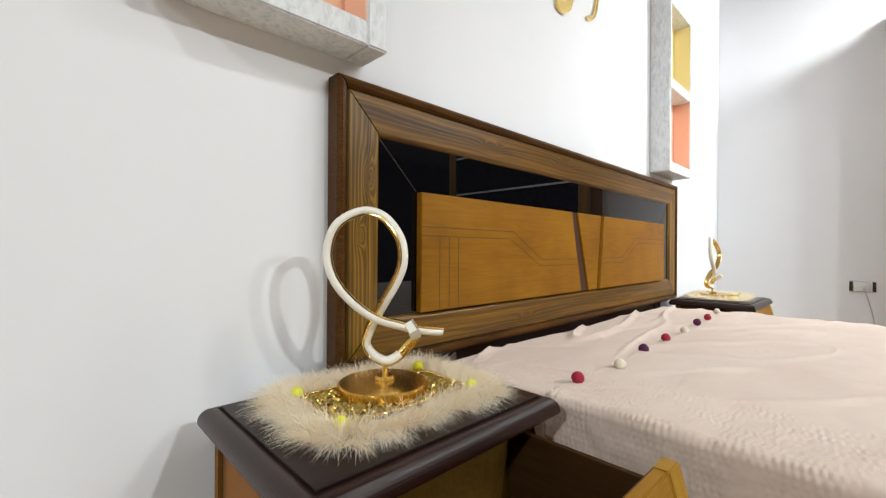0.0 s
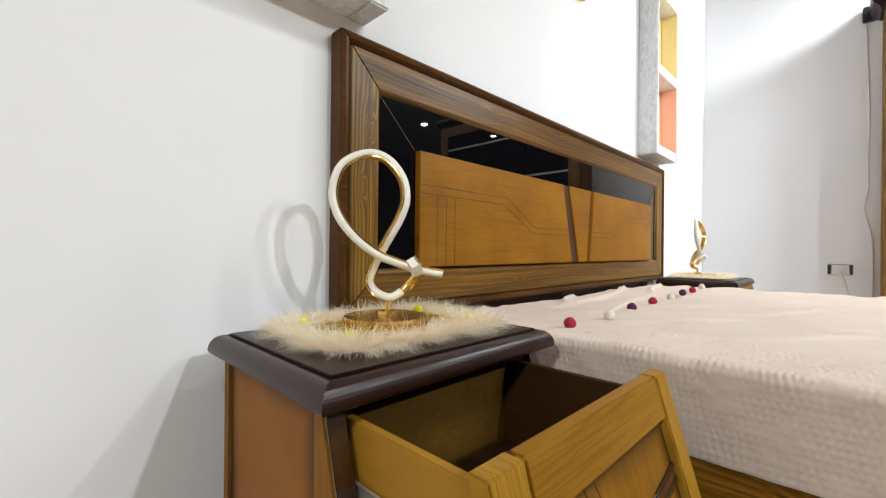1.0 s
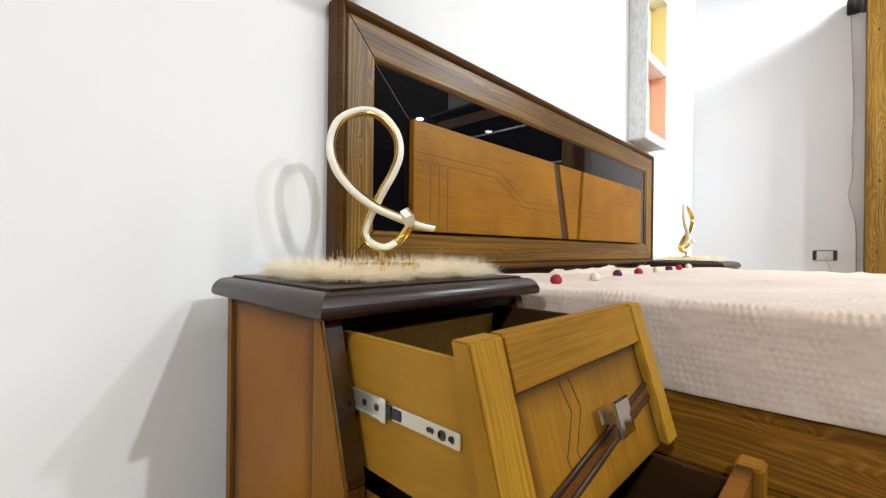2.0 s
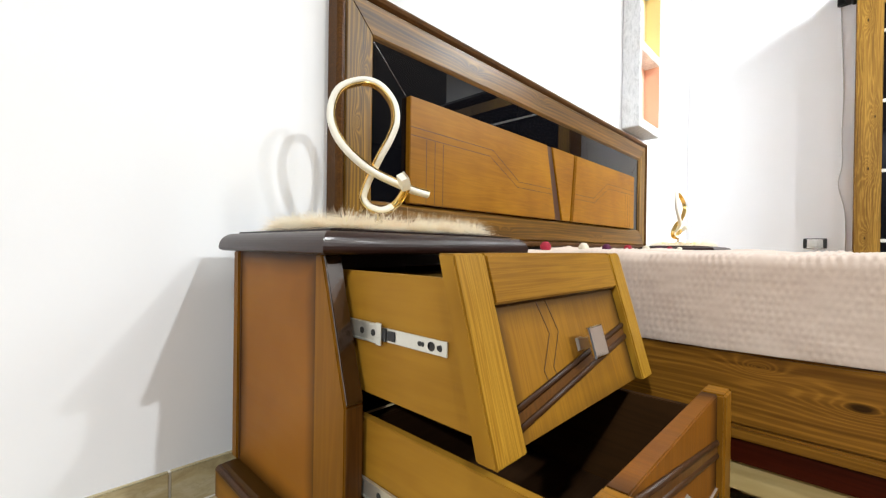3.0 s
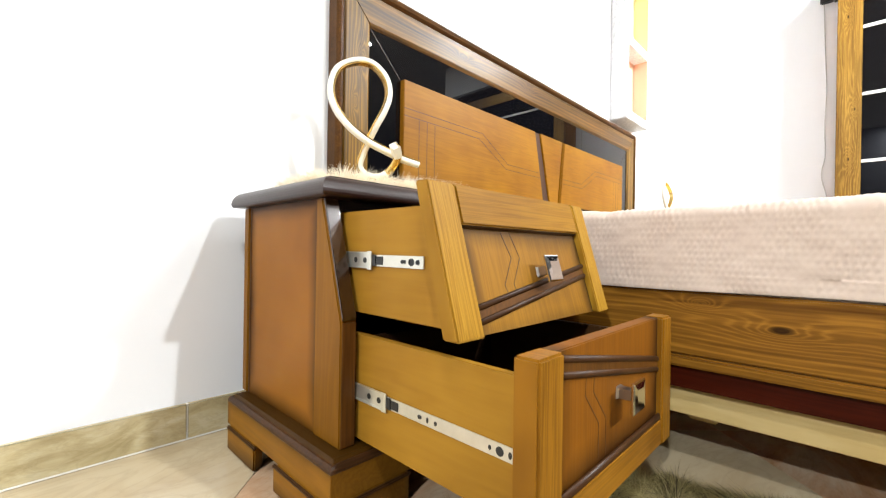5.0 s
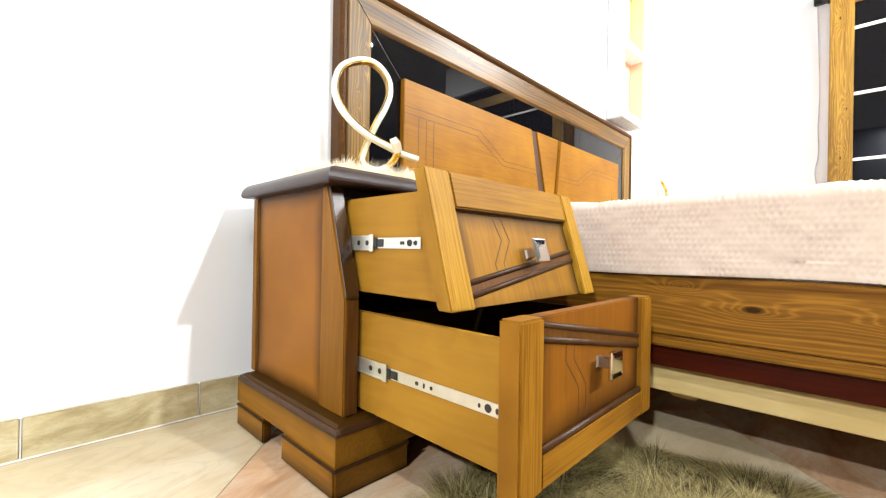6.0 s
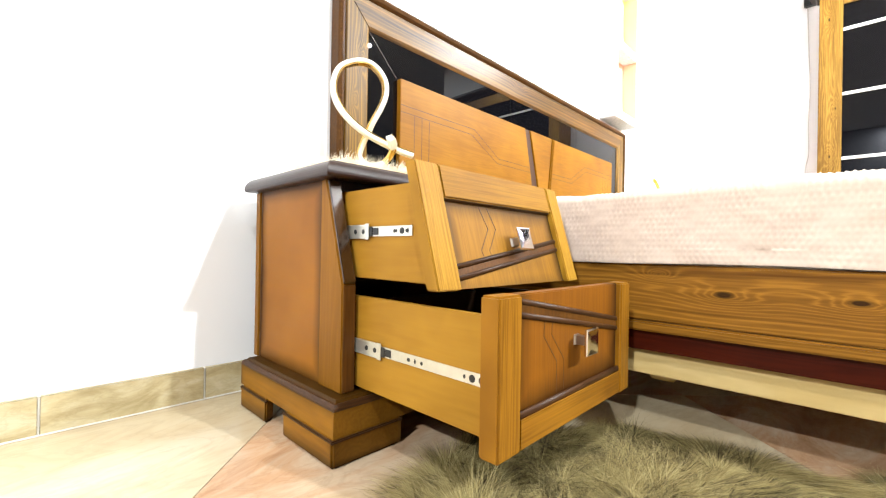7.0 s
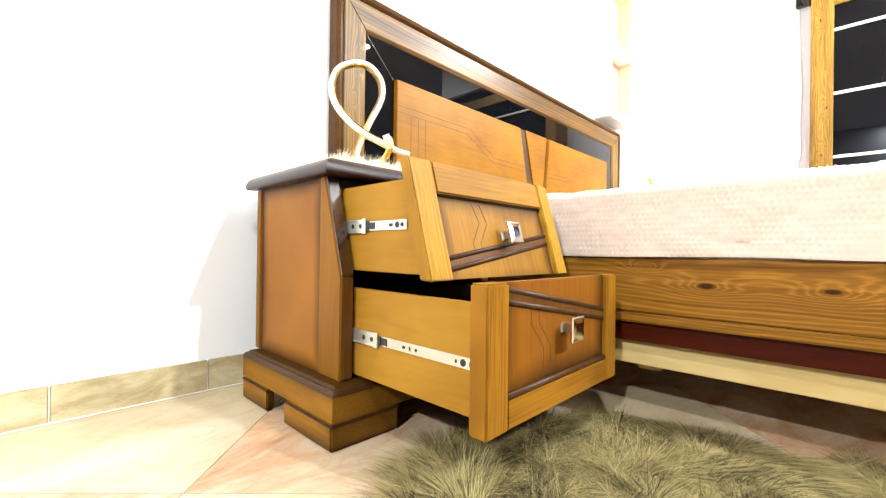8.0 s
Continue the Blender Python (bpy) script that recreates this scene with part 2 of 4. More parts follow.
M["bed_rail"] = knotty("knotty_pine", (0.085, 0.029, 0.0030), (0.37, 0.165, 0.020), [(-0.946, 0.291, 1.0), (-1.129, 0.294, 0.9), (-0.83, 0.325, 0.4), (-1.62, 0.27, 1.0)], mixes=(0.11, 0.47, 0.42), wander=1.5)
M["red_board"] = wood("red_stained_board", (0.026, 0.0028, 0.0008), (0.054, 0.0062, 0.0014), 1, 0.4, contrast=0.4)
M["raw_board"] = wood("unfinished_board", (0.45, 0.306, 0.108), (0.594, 0.441, 0.198), 1, 0.6, stretch=8, contrast=0.35, coat=0.0)
M["glass"] = plain("black_glass", (0.003, 0.003, 0.004), 0.015, 0.0, 0.0, IOR=1.45)
M["gold"] = plain("polished_gold", (0.88, 0.62, 0.22), 0.22, 1.0, 0.05)
M["gold_bead"] = plain("gold_beads", (0.60, 0.42, 0.10), 0.28, 1.0, 0.2, 90.0)
M["diffuser"] = plain("milky_diffuser", (0.80, 0.76, 0.66), 0.32, 0.0, 0.03)
M["yellow"] = plain("yellow_pompom_wool", (0.80, 0.76, 0.02), 0.9, 0.0, 0.3, 400.0)
M["chrome"] = plain("chrome", (0.72, 0.72, 0.73), 0.10, 1.0, 0.03)
M["knob_stem"] = plain("satin_chrome", (0.42, 0.38, 0.34), 0.34, 1.0, 0.05)
M["zinc"] = plain("zinc_steel", (0.72, 0.71, 0.64), 0.30, 0.85, 0.12, 60.0)
M["black_plastic"] = plain("black_plastic", (0.012, 0.012, 0.012), 0.4)
M["grey_plaster"] = None
M["niche_orange"] = plaster("orange_niche_paint", (0.90, 0.54, 0.38), 0.7)
M["niche_yellow"] = plaster("yellow_niche_paint", (0.90, 0.76, 0.40), 0.7)
M["fur_white"] = fur("cream_fur", [(0.22, (0.88, 0.70, 0.52)), (0.36, (0.97, 0.85, 0.68)), (0.5, (0.99, 0.92, 0.77)), (0.8, (0.99, 0.96, 0.84))], glow=0.55)
M["fur_tip"] = fur("dark_fur", [(0.3, (0.06, 0.035, 0.03)), (0.7, (0.20, 0.12, 0.10))])
M["fur_rug"] = fur("olive_fur", [(0.385, (0.026, 0.020, 0.012)), (0.455, (0.19, 0.145, 0.058)), (0.54, (0.43, 0.345, 0.145)), (0.70, (0.68, 0.575, 0.30))], 0.6, 6.0, 0.26)
M["rug_back"] = plain("rug_backing", (0.12, 0.095, 0.045), 0.9)
M["blanket"] = None
M["sheet"] = plain("white_sheet", (0.72, 0.64, 0.56), 0.85, 0.0, 0.05, 9.0)
M["white_plastic"] = plain("white_plastic", (0.75, 0.75, 0.74), 0.35)
M["cable"] = plain("grey_cable", (0.55, 0.53, 0.52), 0.5)
M["lamp_white"] = plain("lamp_rim", (0.8, 0.8, 0.8), 0.4)

n = Nodes("grey_stucco")
streak = n.noise(n.coords((30, 30, 12)), 2.0, 6, 0.7, 0.6)
n.bump(streak, 0.5, 0.003)
M["grey_plaster"] = n.out(n.ramp(streak, [(0.32, (0.54, 0.55, 0.56)), (0.5, (0.72, 0.73, 0.74)), (0.7, (0.82, 0.83, 0.84))]), 0.7)

n = Nodes("pale_pink_blanket")
tint = n.noise(n.coords(), 5.0, 3, 0.5)
thread = n.noise(n.coords((420, 420, 420)), 1.0, 2, 0.6)
n.bump(thread, 0.25, 0.0008)
M["blanket"] = n.out(n.ramp(tint, [(0.3, (0.57, 0.445, 0.37)), (0.7, (0.63, 0.51, 0.43))]), 0.9, Sheen_Weight=0.2)

for key, col, power in (("glow", (1.0, 0.97, 0.92), 6.0),):
    n = Nodes("downlight_" + key)
    M[key] = n.out(col, 0.5, Emission_Color=(*col, 1), Emission_Strength=power)


# ---- mesh helpers ----
def box(bm, x0, x1, y0, y1, z0, z1, bevel=0.0):
    vs = [bm.verts.new((x, y, z)) for z in (z0, z1) for x, y in ((x0, y0), (x1, y0), (x1, y1), (x0, y1))]
    fs = [bm.faces.new([vs[i] for i in f]) for f in ((3, 2, 1, 0), (4, 5, 6, 7), (0, 1, 5, 4), (1, 2, 6, 5), (2, 3, 7, 6), (3, 0, 4, 7))]
    if bevel:
        edges = list({e for f in fs for e in f.edges})
        bmesh.ops.bevel(bm, geom=edges, offset=bevel, segments=2, affect="EDGES", clamp_overlap=True)
    return bm


def prism(bm, outline, axis, a, b, bevel=0.0):
    """An outline of (u, v) drawn out along axis from a to b. u, v: y, z for x; x, z for y; x, y for z."""
    def at(u, v, w):
        return {0: (w, u, v), 1: (u, w, v), 2: (u, v, w)}[axis]
    lo = [bm.verts.new(at(u, v, a)) for u, v in outline]
    hi = [bm.verts.new(at(u, v, b)) for u, v in outline]
    k = len(outline)
    fs = [bm.faces.new(lo), bm.faces.new(hi[::-1])]
    for i in range(k):
        fs.append(bm.faces.new((lo[i], hi[i], hi[(i + 1) % k], lo[(i + 1) % k])))
    bmesh.ops.recalc_face_normals(bm, faces=fs)
    if bevel:
        edges = list({e for f in fs for e in f.edges})
        bmesh.ops.bevel(bm, geom=edges, offset=bevel, segments=2, affect="EDGES", clamp_overlap=True)
    return bm


def sweep(bm, path, section, up=Vector((0, 1, 0)), closed=False):
    """A section of (side, up) points carried along a path of points."""
    rings = []
    k = len(path)
    for i, p in enumerate(path):
        t = (Vector(path[min(i + 1, k - 1)]) - Vector(path[max(i - 1, 0)])).normalized()
        side = t.cross(up).normalized()
        u = side.cross(t).normalized()
        rings.append([bm.verts.new(Vector(p) + side * a + u * b) for a, b in section])
    m = len(section)
    fs = []
    for r0, r1 in zip(rings, rings[1:]):
        for j in range(m):
            fs.append(bm.faces.new((r0[j], r0[(j + 1) % m], r1[(j + 1) % m], r1[j])))
    fs += [bm.faces.new(rings[0]), bm.faces.new(rings[-1])]
    bmesh.ops.recalc_face_normals(bm, faces=fs)
    return bm


def disc(bm, x, y, z0, z1, r, seg=40, bevel=0.0):
    outline = [(x + r * math.cos(2 * math.pi * i / seg), y + r * math.sin(2 * math.pi * i / seg)) for i in range(seg)]
    return prism(bm, outline, 2, z0, z1, bevel)


def ring_section(r, seg=8):
    return [(r * math.cos(2 * math.pi * i / seg), r * math.sin(2 * math.pi * i / seg)) for i in range(seg)]


def smooth_path(points, per=10):
    """A Catmull-Rom curve through the points."""
    pts = [Vector(p) for p in points]
    pts = [2 * pts[0] - pts[1]] + pts + [2 * pts[-1] - pts[-2]]
    out = []
    for a, b, c, d in zip(pts, pts[1:], pts[2:], pts[3:]):
        for i in range(per):
            t = i / per
            out.append(0.5 * ((2 * b) + (c - a) * t + (2 * a - 5 * b + 4 * c - d) * t * t + (3 * b - a - 3 * c + d) * t ** 3))
    return out + [pts[-2]]


def part(name, bm, material, parent=None, label="", smooth=False):
    mesh = bpy.data.meshes.new(name)
    bm.to_mesh(mesh)
    bm.free()
    mesh.materials.append(material)
    if smooth:
        mesh.polygons.foreach_set("use_smooth", [True] * len(mesh.polygons))
    ob = new(name, mesh)
    ob.parent = parent
    return tagged(ob, label) if label else ob


def piece(name, material, parent, x0, x1, y0, y1, z0, z1, bevel=0.0015, label=""):
    return part(name, box(bmesh.new(), x0, x1, y0, y1, z0, z1, bevel), material, parent, label)


def thing(name, x, y, z, label, category, group=""):
    ob = new(name)
    ob.location = (x, y, z)
    ob.empty_display_size = 0.1
    return tagged(ob, label, category, group)


def structure(name, bm, material, label, category):
    return tagged(part(name, bm, material), label, category, kind="structure")


# ---- room ----
structure("wall_north", box(bmesh.new(), LEFT_X - 0.15, FAR_X + 0.15, 0, 0.15, -0.05, CEILING), M["wall"], "smooth white painted wall behind the bed", "wall")
structure("wall_east", box(bmesh.new(), FAR_X, FAR_X + 0.15, -2.8, -0.002, -0.05, CEILING), M["wall"], "plain white painted side wall with a socket", "wall")
# Unseen walls added to close the room, kept dark so shadows stay deep.
structure("wall_west", box(bmesh.new(), LEFT_X - 0.15, LEFT_X, BACK_Y, -0.002, -0.05, CEILING), M["hall"], "unseen dark wall added to close the showroom", "wall")
structure("wall_south", box(bmesh.new(), LEFT_X - 0.15, HALL_X + 0.15, BACK_Y - 0.15, BACK_Y - 0.002, -0.05, CEILING), M["hall"], "unseen dark wall added to close the showroom", "wall")
structure("wall_hall", box(bmesh.new(), FAR_X + 0.151, HALL_X, -2.8, -2.65, -0.05, CEILING), M["hall"], "unseen dark wall added beside the showroom hall", "wall")
structure("wall_hall_end", box(bmesh.new(), HALL_X, HALL_X + 0.15, BACK_Y, -2.65, -0.05, CEILING), M["hall"], "unseen dark wall added to close the showroom hall", "wall")
structure("ceiling", box(bmesh.new(), LEFT_X - 0.15, HALL_X + 0.15, BACK_Y - 0.15, 0.15, CEILING + 0.002, CEILING + 0.15), M["ceiling"], "grey flat ceiling, darkened to cut bounce light", "ceiling")
floor = structure("floor", box(bmesh.new(), LEFT_X, HALL_X, BACK_Y, -0.001, -0.05, -0.003), M["grout"], "diagonal cream and pink marble tiles", "floor")


# Builds the downlights inferred from shadows and reflections, and the added fills alike.
def downlight(x, y, watts, size, spread):
    ob = thing("downlight", x, y, CEILING, "round recessed white ceiling downlight, some of them added as unseen fill", "ceiling light", "ceiling downlights")
    bm = bmesh.new()
    sweep(bm, [(0.052 * math.cos(a), 0.052 * math.sin(a), -0.004) for a in [2 * math.pi * i / 32 for i in range(33)]], ring_section(0.008, 6), Vector((0, 0, 1)))
    part("rim", bm, M["lamp_white"], ob)
    part("diffuser", disc(bmesh.new(), 0, 0, -0.002, 0.001, 0.045, 32), M["glow"], ob)
    lamp = bpy.data.lights.new("downlight_bulb", "AREA")
    lamp.shape, lamp.size, lamp.energy, lamp.color = "DISK", size, watts, (0.93, 0.985, 1.0)
    lamp.spread = radians(spread)
    lo = new("bulb", lamp)
    lo.parent = ob
    lo.location = (0, 0, -0.012)
    lo.rotation_euler[0] = radians(55 if x > 2.5 and y > -2 else 0)


for (lx, ly), watts, size, spread in DOWNLIGHTS_AND_FILLS:
    downlight(lx, ly, watts, size, spread)

# ---- wall niches ----
def niche(x0, x1, z0, t, label):
    """A plaster box on the wall with two open coloured cells, one above the other."""
    d, e, cell = 0.10, 0.052, 0.386
    ob = thing("wall_niche", x0, 0, z0, label, "wall niche", "wall niches")
    w, h = x1 - x0, 2 * cell + 3 * e
    g = M["grey_plaster"]
    piece("side_wall", g, ob, 0, t, -d, -0.001, 0, h, 0.004)
    piece("side_wall", g, ob, w - t, w, -d, -0.001, 0, h, 0.004)
    for i in range(3):
        piece("shelf", g, ob, t + 0.0005, w - t - 0.0005, -d + 0.001, -0.001, i * (cell + e), i * (cell + e) + e, 0.003)
    for i, mat in enumerate((M["niche_orange"], M["niche_yellow"])):
        a = e + i * (cell + e)
        bm = bmesh.new()
        box(bm, t + 0.001, w - t - 0.001, -0.012, -0.002, a + 0.001, a + cell - 0.001)
        box(bm, t + 0.001, t + 0.004, -d + 0.004, -0.0125, a + 0.001, a + cell - 0.001)
        box(bm, w - t - 0.004, w - t - 0.001, -d + 0.004, -0.0125, a + 0.001, a + cell - 0.001)
        part("lining", bm, mat, ob, "orange painted lining" if i == 0 else "yellow painted lining")
    return ob


niche(-0.33, 0.09, 1.212, 0.052, "grey stucco wall niche with orange and yellow cells")
niche(1.885, 2.255, 1.205, 0.022, "grey stucco wall niche with orange and yellow cells")

cup = thing("ornament", 2.16, -0.055, 1.2575, "tiny white ornament on a red base in the niche", "ornament")
part("base", disc(bmesh.new(), 0, 0, 0.0, 0.006, 0.016, 24, 0.001), plain("red_lacquer", (0.45, 0.09, 0.04), 0.4), cup)
bm = bmesh.new()
disc(bm, 0, 0, 0.0065, 0.022, 0.009, 20, 0.003)
disc(bm, 0, 0, 0.0225, 0.030, 0.006, 16, 0.002)
part("body", bm, M["white_plastic"], cup)
hook = thing("niche_hook", 1.95, -0.06, 1.642, "small dark red hook under the niche shelf", "hook")
part("bent_wire", sweep(bmesh.new(), smooth_path([(0, 0, 0.001), (0, 0, -0.012), (0.006, 0, -0.020), (0.014, 0, -0.016), (0.016, 0, -0.008)], 5), ring_section(0.0018, 6), Vector((0, 1, 0))), plain("red_wire", (0.35, 0.06, 0.03), 0.4), hook)

# ---- headboard ----
HW, HT, HB = 2.19, 1.163, 0.515


def frame_member(name, side, profile, x0, x1, z0, z1, material, parent, gap=0.0022):
    """One mitred side of a frame. profile: points (inset, y)."""
    bm = bmesh.new()
    ends = []
    for end in (0, 1):
        vs = []
        for inset, y in profile:
            i = inset
            if side in ("top", "bottom"):
                z = z1 - i if side == "top" else z0 + i
                x = x0 + i + gap if end == 0 else x1 - i - gap
            else:
                x = x0 + i if side == "left" else x1 - i
                z = z0 + i + gap if end == 0 else z1 - i - gap
            vs.append(bm.verts.new((x, y, z)))
        ends.append(vs)
    k = len(profile)
    fs = [bm.faces.new(ends[0]), bm.faces.new(ends[1])]
    for j in range(k):
        fs.append(bm.faces.new((ends[0][j], ends[0][(j + 1) % k], ends[1][(j + 1) % k], ends[1][j])))
    bmesh.ops.recalc_face_normals(bm, faces=fs)
    return part(name, bm, material, parent)


bed = thing("double_bed", 0, 0, 0, "wide stained pine bed with a black glass headboard panel", "bed")
FRAME = [(0.026, -0.006), (0.026, -0.040), (0.030, -0.044), (0.104, -0.041), (0.110, -0.037), (0.116, -0.029), (0.116, -0.006)]
LIP = [(0.0, -0.006), (0.0, -0.042), (0.003, -0.048), (0.010, -0.051), (0.018, -0.049), (0.0225, -0.043), (0.0245, -0.040), (0.0245, -0.006)]
for side in ("top", "bottom", "left", "right"):
    frame_member("headboard_frame", side, FRAME, 0, HW, HB, HT, M["frame_x"] if side in ("top", "bottom") else M["frame_z"], bed)
    frame_member("headboard_moulding", side, LIP, 0, HW, HB, HT, M["hb_lip"], bed)
piece("backing_board", M["dark_wood"], bed, 0.002, HW - 0.002, -0.0058, -0.0015, HB + 0.002, HT - 0.002, 0.0)
piece("glass_panel", M["glass"], bed, 0.112, HW - 0.112, -0.031, -0.012, 0.625, 1.052, 0.001, "glossy black glass panel")
for gx, sx in ((0.1165, 1), (HW - 0.1165, -1)):
    part("glass_joint", sweep(bmesh.new(), [(gx, -0.0312, 1.0465), (gx + sx * 0.113, -0.0312, 0.934)], [(-0.0012, -0.0003), (0.0012, -0.0003), (0.0012, 0.0005), (-0.0012, 0.0005)], Vector((0, -1, 0))), M["lip"], bed)
P0, P1, PZ0, PZ1, PY = 0.231, 1.963, 0.6315, 0.932, -0.051


def board(name, outline, y0, y1, mat, label=""):
    return part(name, prism(bmesh.new(), outline, 1, y0, y1, 0.002), mat, bed, label)


S = {"a0": 0.976, "a1": 1.019, "b0": 1.052, "b1": 1.110}
board("headboard_panel", [(P0, PZ0), (S["b0"], PZ0), (S["a0"], PZ1), (P0, PZ1)], PY, -0.0315, M["panel"])
board("headboard_panel", [(S["b1"], PZ0), (1.180, PZ0), (1.216, PZ1), (S["a1"], PZ1)], PY, -0.0315, M["panel"])
board("headboard_panel", [(1.206, PZ0), (P1, PZ0), (P1, PZ1), (1.242, PZ1)], PY, -0.0315, M["panel"])
board("inlay_strip", [(S["b0"] + 0.001, PZ0), (S["b1"] - 0.001, PZ0), (S["a1"] - 0.001, PZ1), (S["a0"] + 0.001, PZ1)], -0.045, -0.0315, M["groove"], "dark stained slanted strip")
board("inlay_strip", [(1.181, PZ0), (1.205, PZ0), (1.241, PZ1), (1.217, PZ1)], -0.043, -0.0315, M["groove"], "dark stained slanted strip")
board("inlay_strip", [(1.190, PZ0), (1.197, PZ0), (1.233, PZ1), (1.226, PZ1)], -0.0525, -0.0435, M["panel"])


def groove(points, parent, y, mat=None, width=0.0022):
    """A thin engraved line with dark stain on a face at y."""
    bm = bmesh.new()
    sweep(bm, [(x, y, z) for x, z in points], [(-width / 2, -0.0004), (width / 2, -0.0004), (width / 2, 0.0003), (-width / 2, 0.0003)], Vector((0, -1, 0)))
    return part("engraved_line", bm, mat or M["line"], parent)


for mirror in (False, True):
    def g(points):
        groove([(2.194 - x, z) if mirror else (x, z) for x, z in points], bed, PY)
    for x in (0.295, 0.330, 0.365):
        g([(x, 0.634), (x, 0.820)])
    end = 0.962 if mirror else 1.010
    g([(0.233, 0.846), (0.612, 0.846), (0.775, 0.757), (end, 0.757)])
    g([(0.233, 0.823), (0.595, 0.823), (0.765, 0.736), (end + 0.006, 0.736)])
# legs and lower back
piece("headboard_leg", M["dark_wood"], bed, 0.24, 0.33, -0.040, -0.014, 0, HB - 0.001)
piece("headboard_leg", M["dark_wood"], bed, HW - 0.33, HW - 0.24, -0.040, -0.014, 0, HB - 0.001)
piece("headboard_back", M["dark_wood"], bed, 0.331, HW - 0.331, -0.036, -0.014, 0.16, HB - 0.001)

# ---- bed base ----
BX0, BX1, BY1 = 0.287, 1.905, -2.06
for x0, x1 in ((BX0, BX0 + 0.025), (BX1 - 0.025, BX1)):
    piece("side_rail", M["bed_rail"], bed, x0, x1, BY1, -0.066, 0.226, 0.345, 0.003)
    piece("rail_moulding", M["bed_rail"], bed, x0 - 0.004, x1 + 0.004, BY1, -0.066, 0.203, 0.2245, 0.004)
    inner = 0.012 if x0 < 1 else -0.012
    piece("red_board", M["red_board"], bed, x0 + inner, x1 + inner, BY1, -0.068, 0.160, 0.202, 0.001, "dark red stained board")
piece("foot_rail", M["bed_rail"], bed, BX0, BX1, BY1 - 0.026, BY1 - 0.001, 0.203, 0.345, 0.003)
for x in (0.318, 1.852):
    piece("base_plank", M["raw_board"], bed, x, x + 0.022, BY1, -0.075, 0.104, 0.1595, 0.002, "pale unfinished plank")
for x in (0.34, 1.08):
    for y in (-0.80, -1.95):
        piece("base_foot", M["raw_board"], bed, x + 0.001, x + 0.06, y - 0.05, y, 0.090, 0.1035, 0.003)
        piece("base_leg", M["dark_wood"], bed, x + 0.17, x + 0.22, y + 0.25, y + 0.30, 0.0, 0.284, 0.003)
for i in range(9):
    y = -0.16 - i * 0.225
    piece("bed_slat", M["raw_board"], bed, BX0 + 0.027, BX1 - 0.027, y - 0.08, y, 0.285, 0.303, 0.002)

# ---- mattress and blanket ----
mattress = tagged(part("mattress", box(bmesh.new(), BX0 + 0.012, BX1 - 0.012, BY1 + 0.02, -0.09, 0.3035, 0.488, 0.03), M["sheet"]), "white mattress lying on the bed slats", "mattress")


def spaced(*runs):
    out = [runs[0][0]]
    for a, b, step in runs:
        k = max(1, round(abs(b - a) / step))
        out += [a + (b - a) * (i + 1) / k for i in range(k)]
    return out


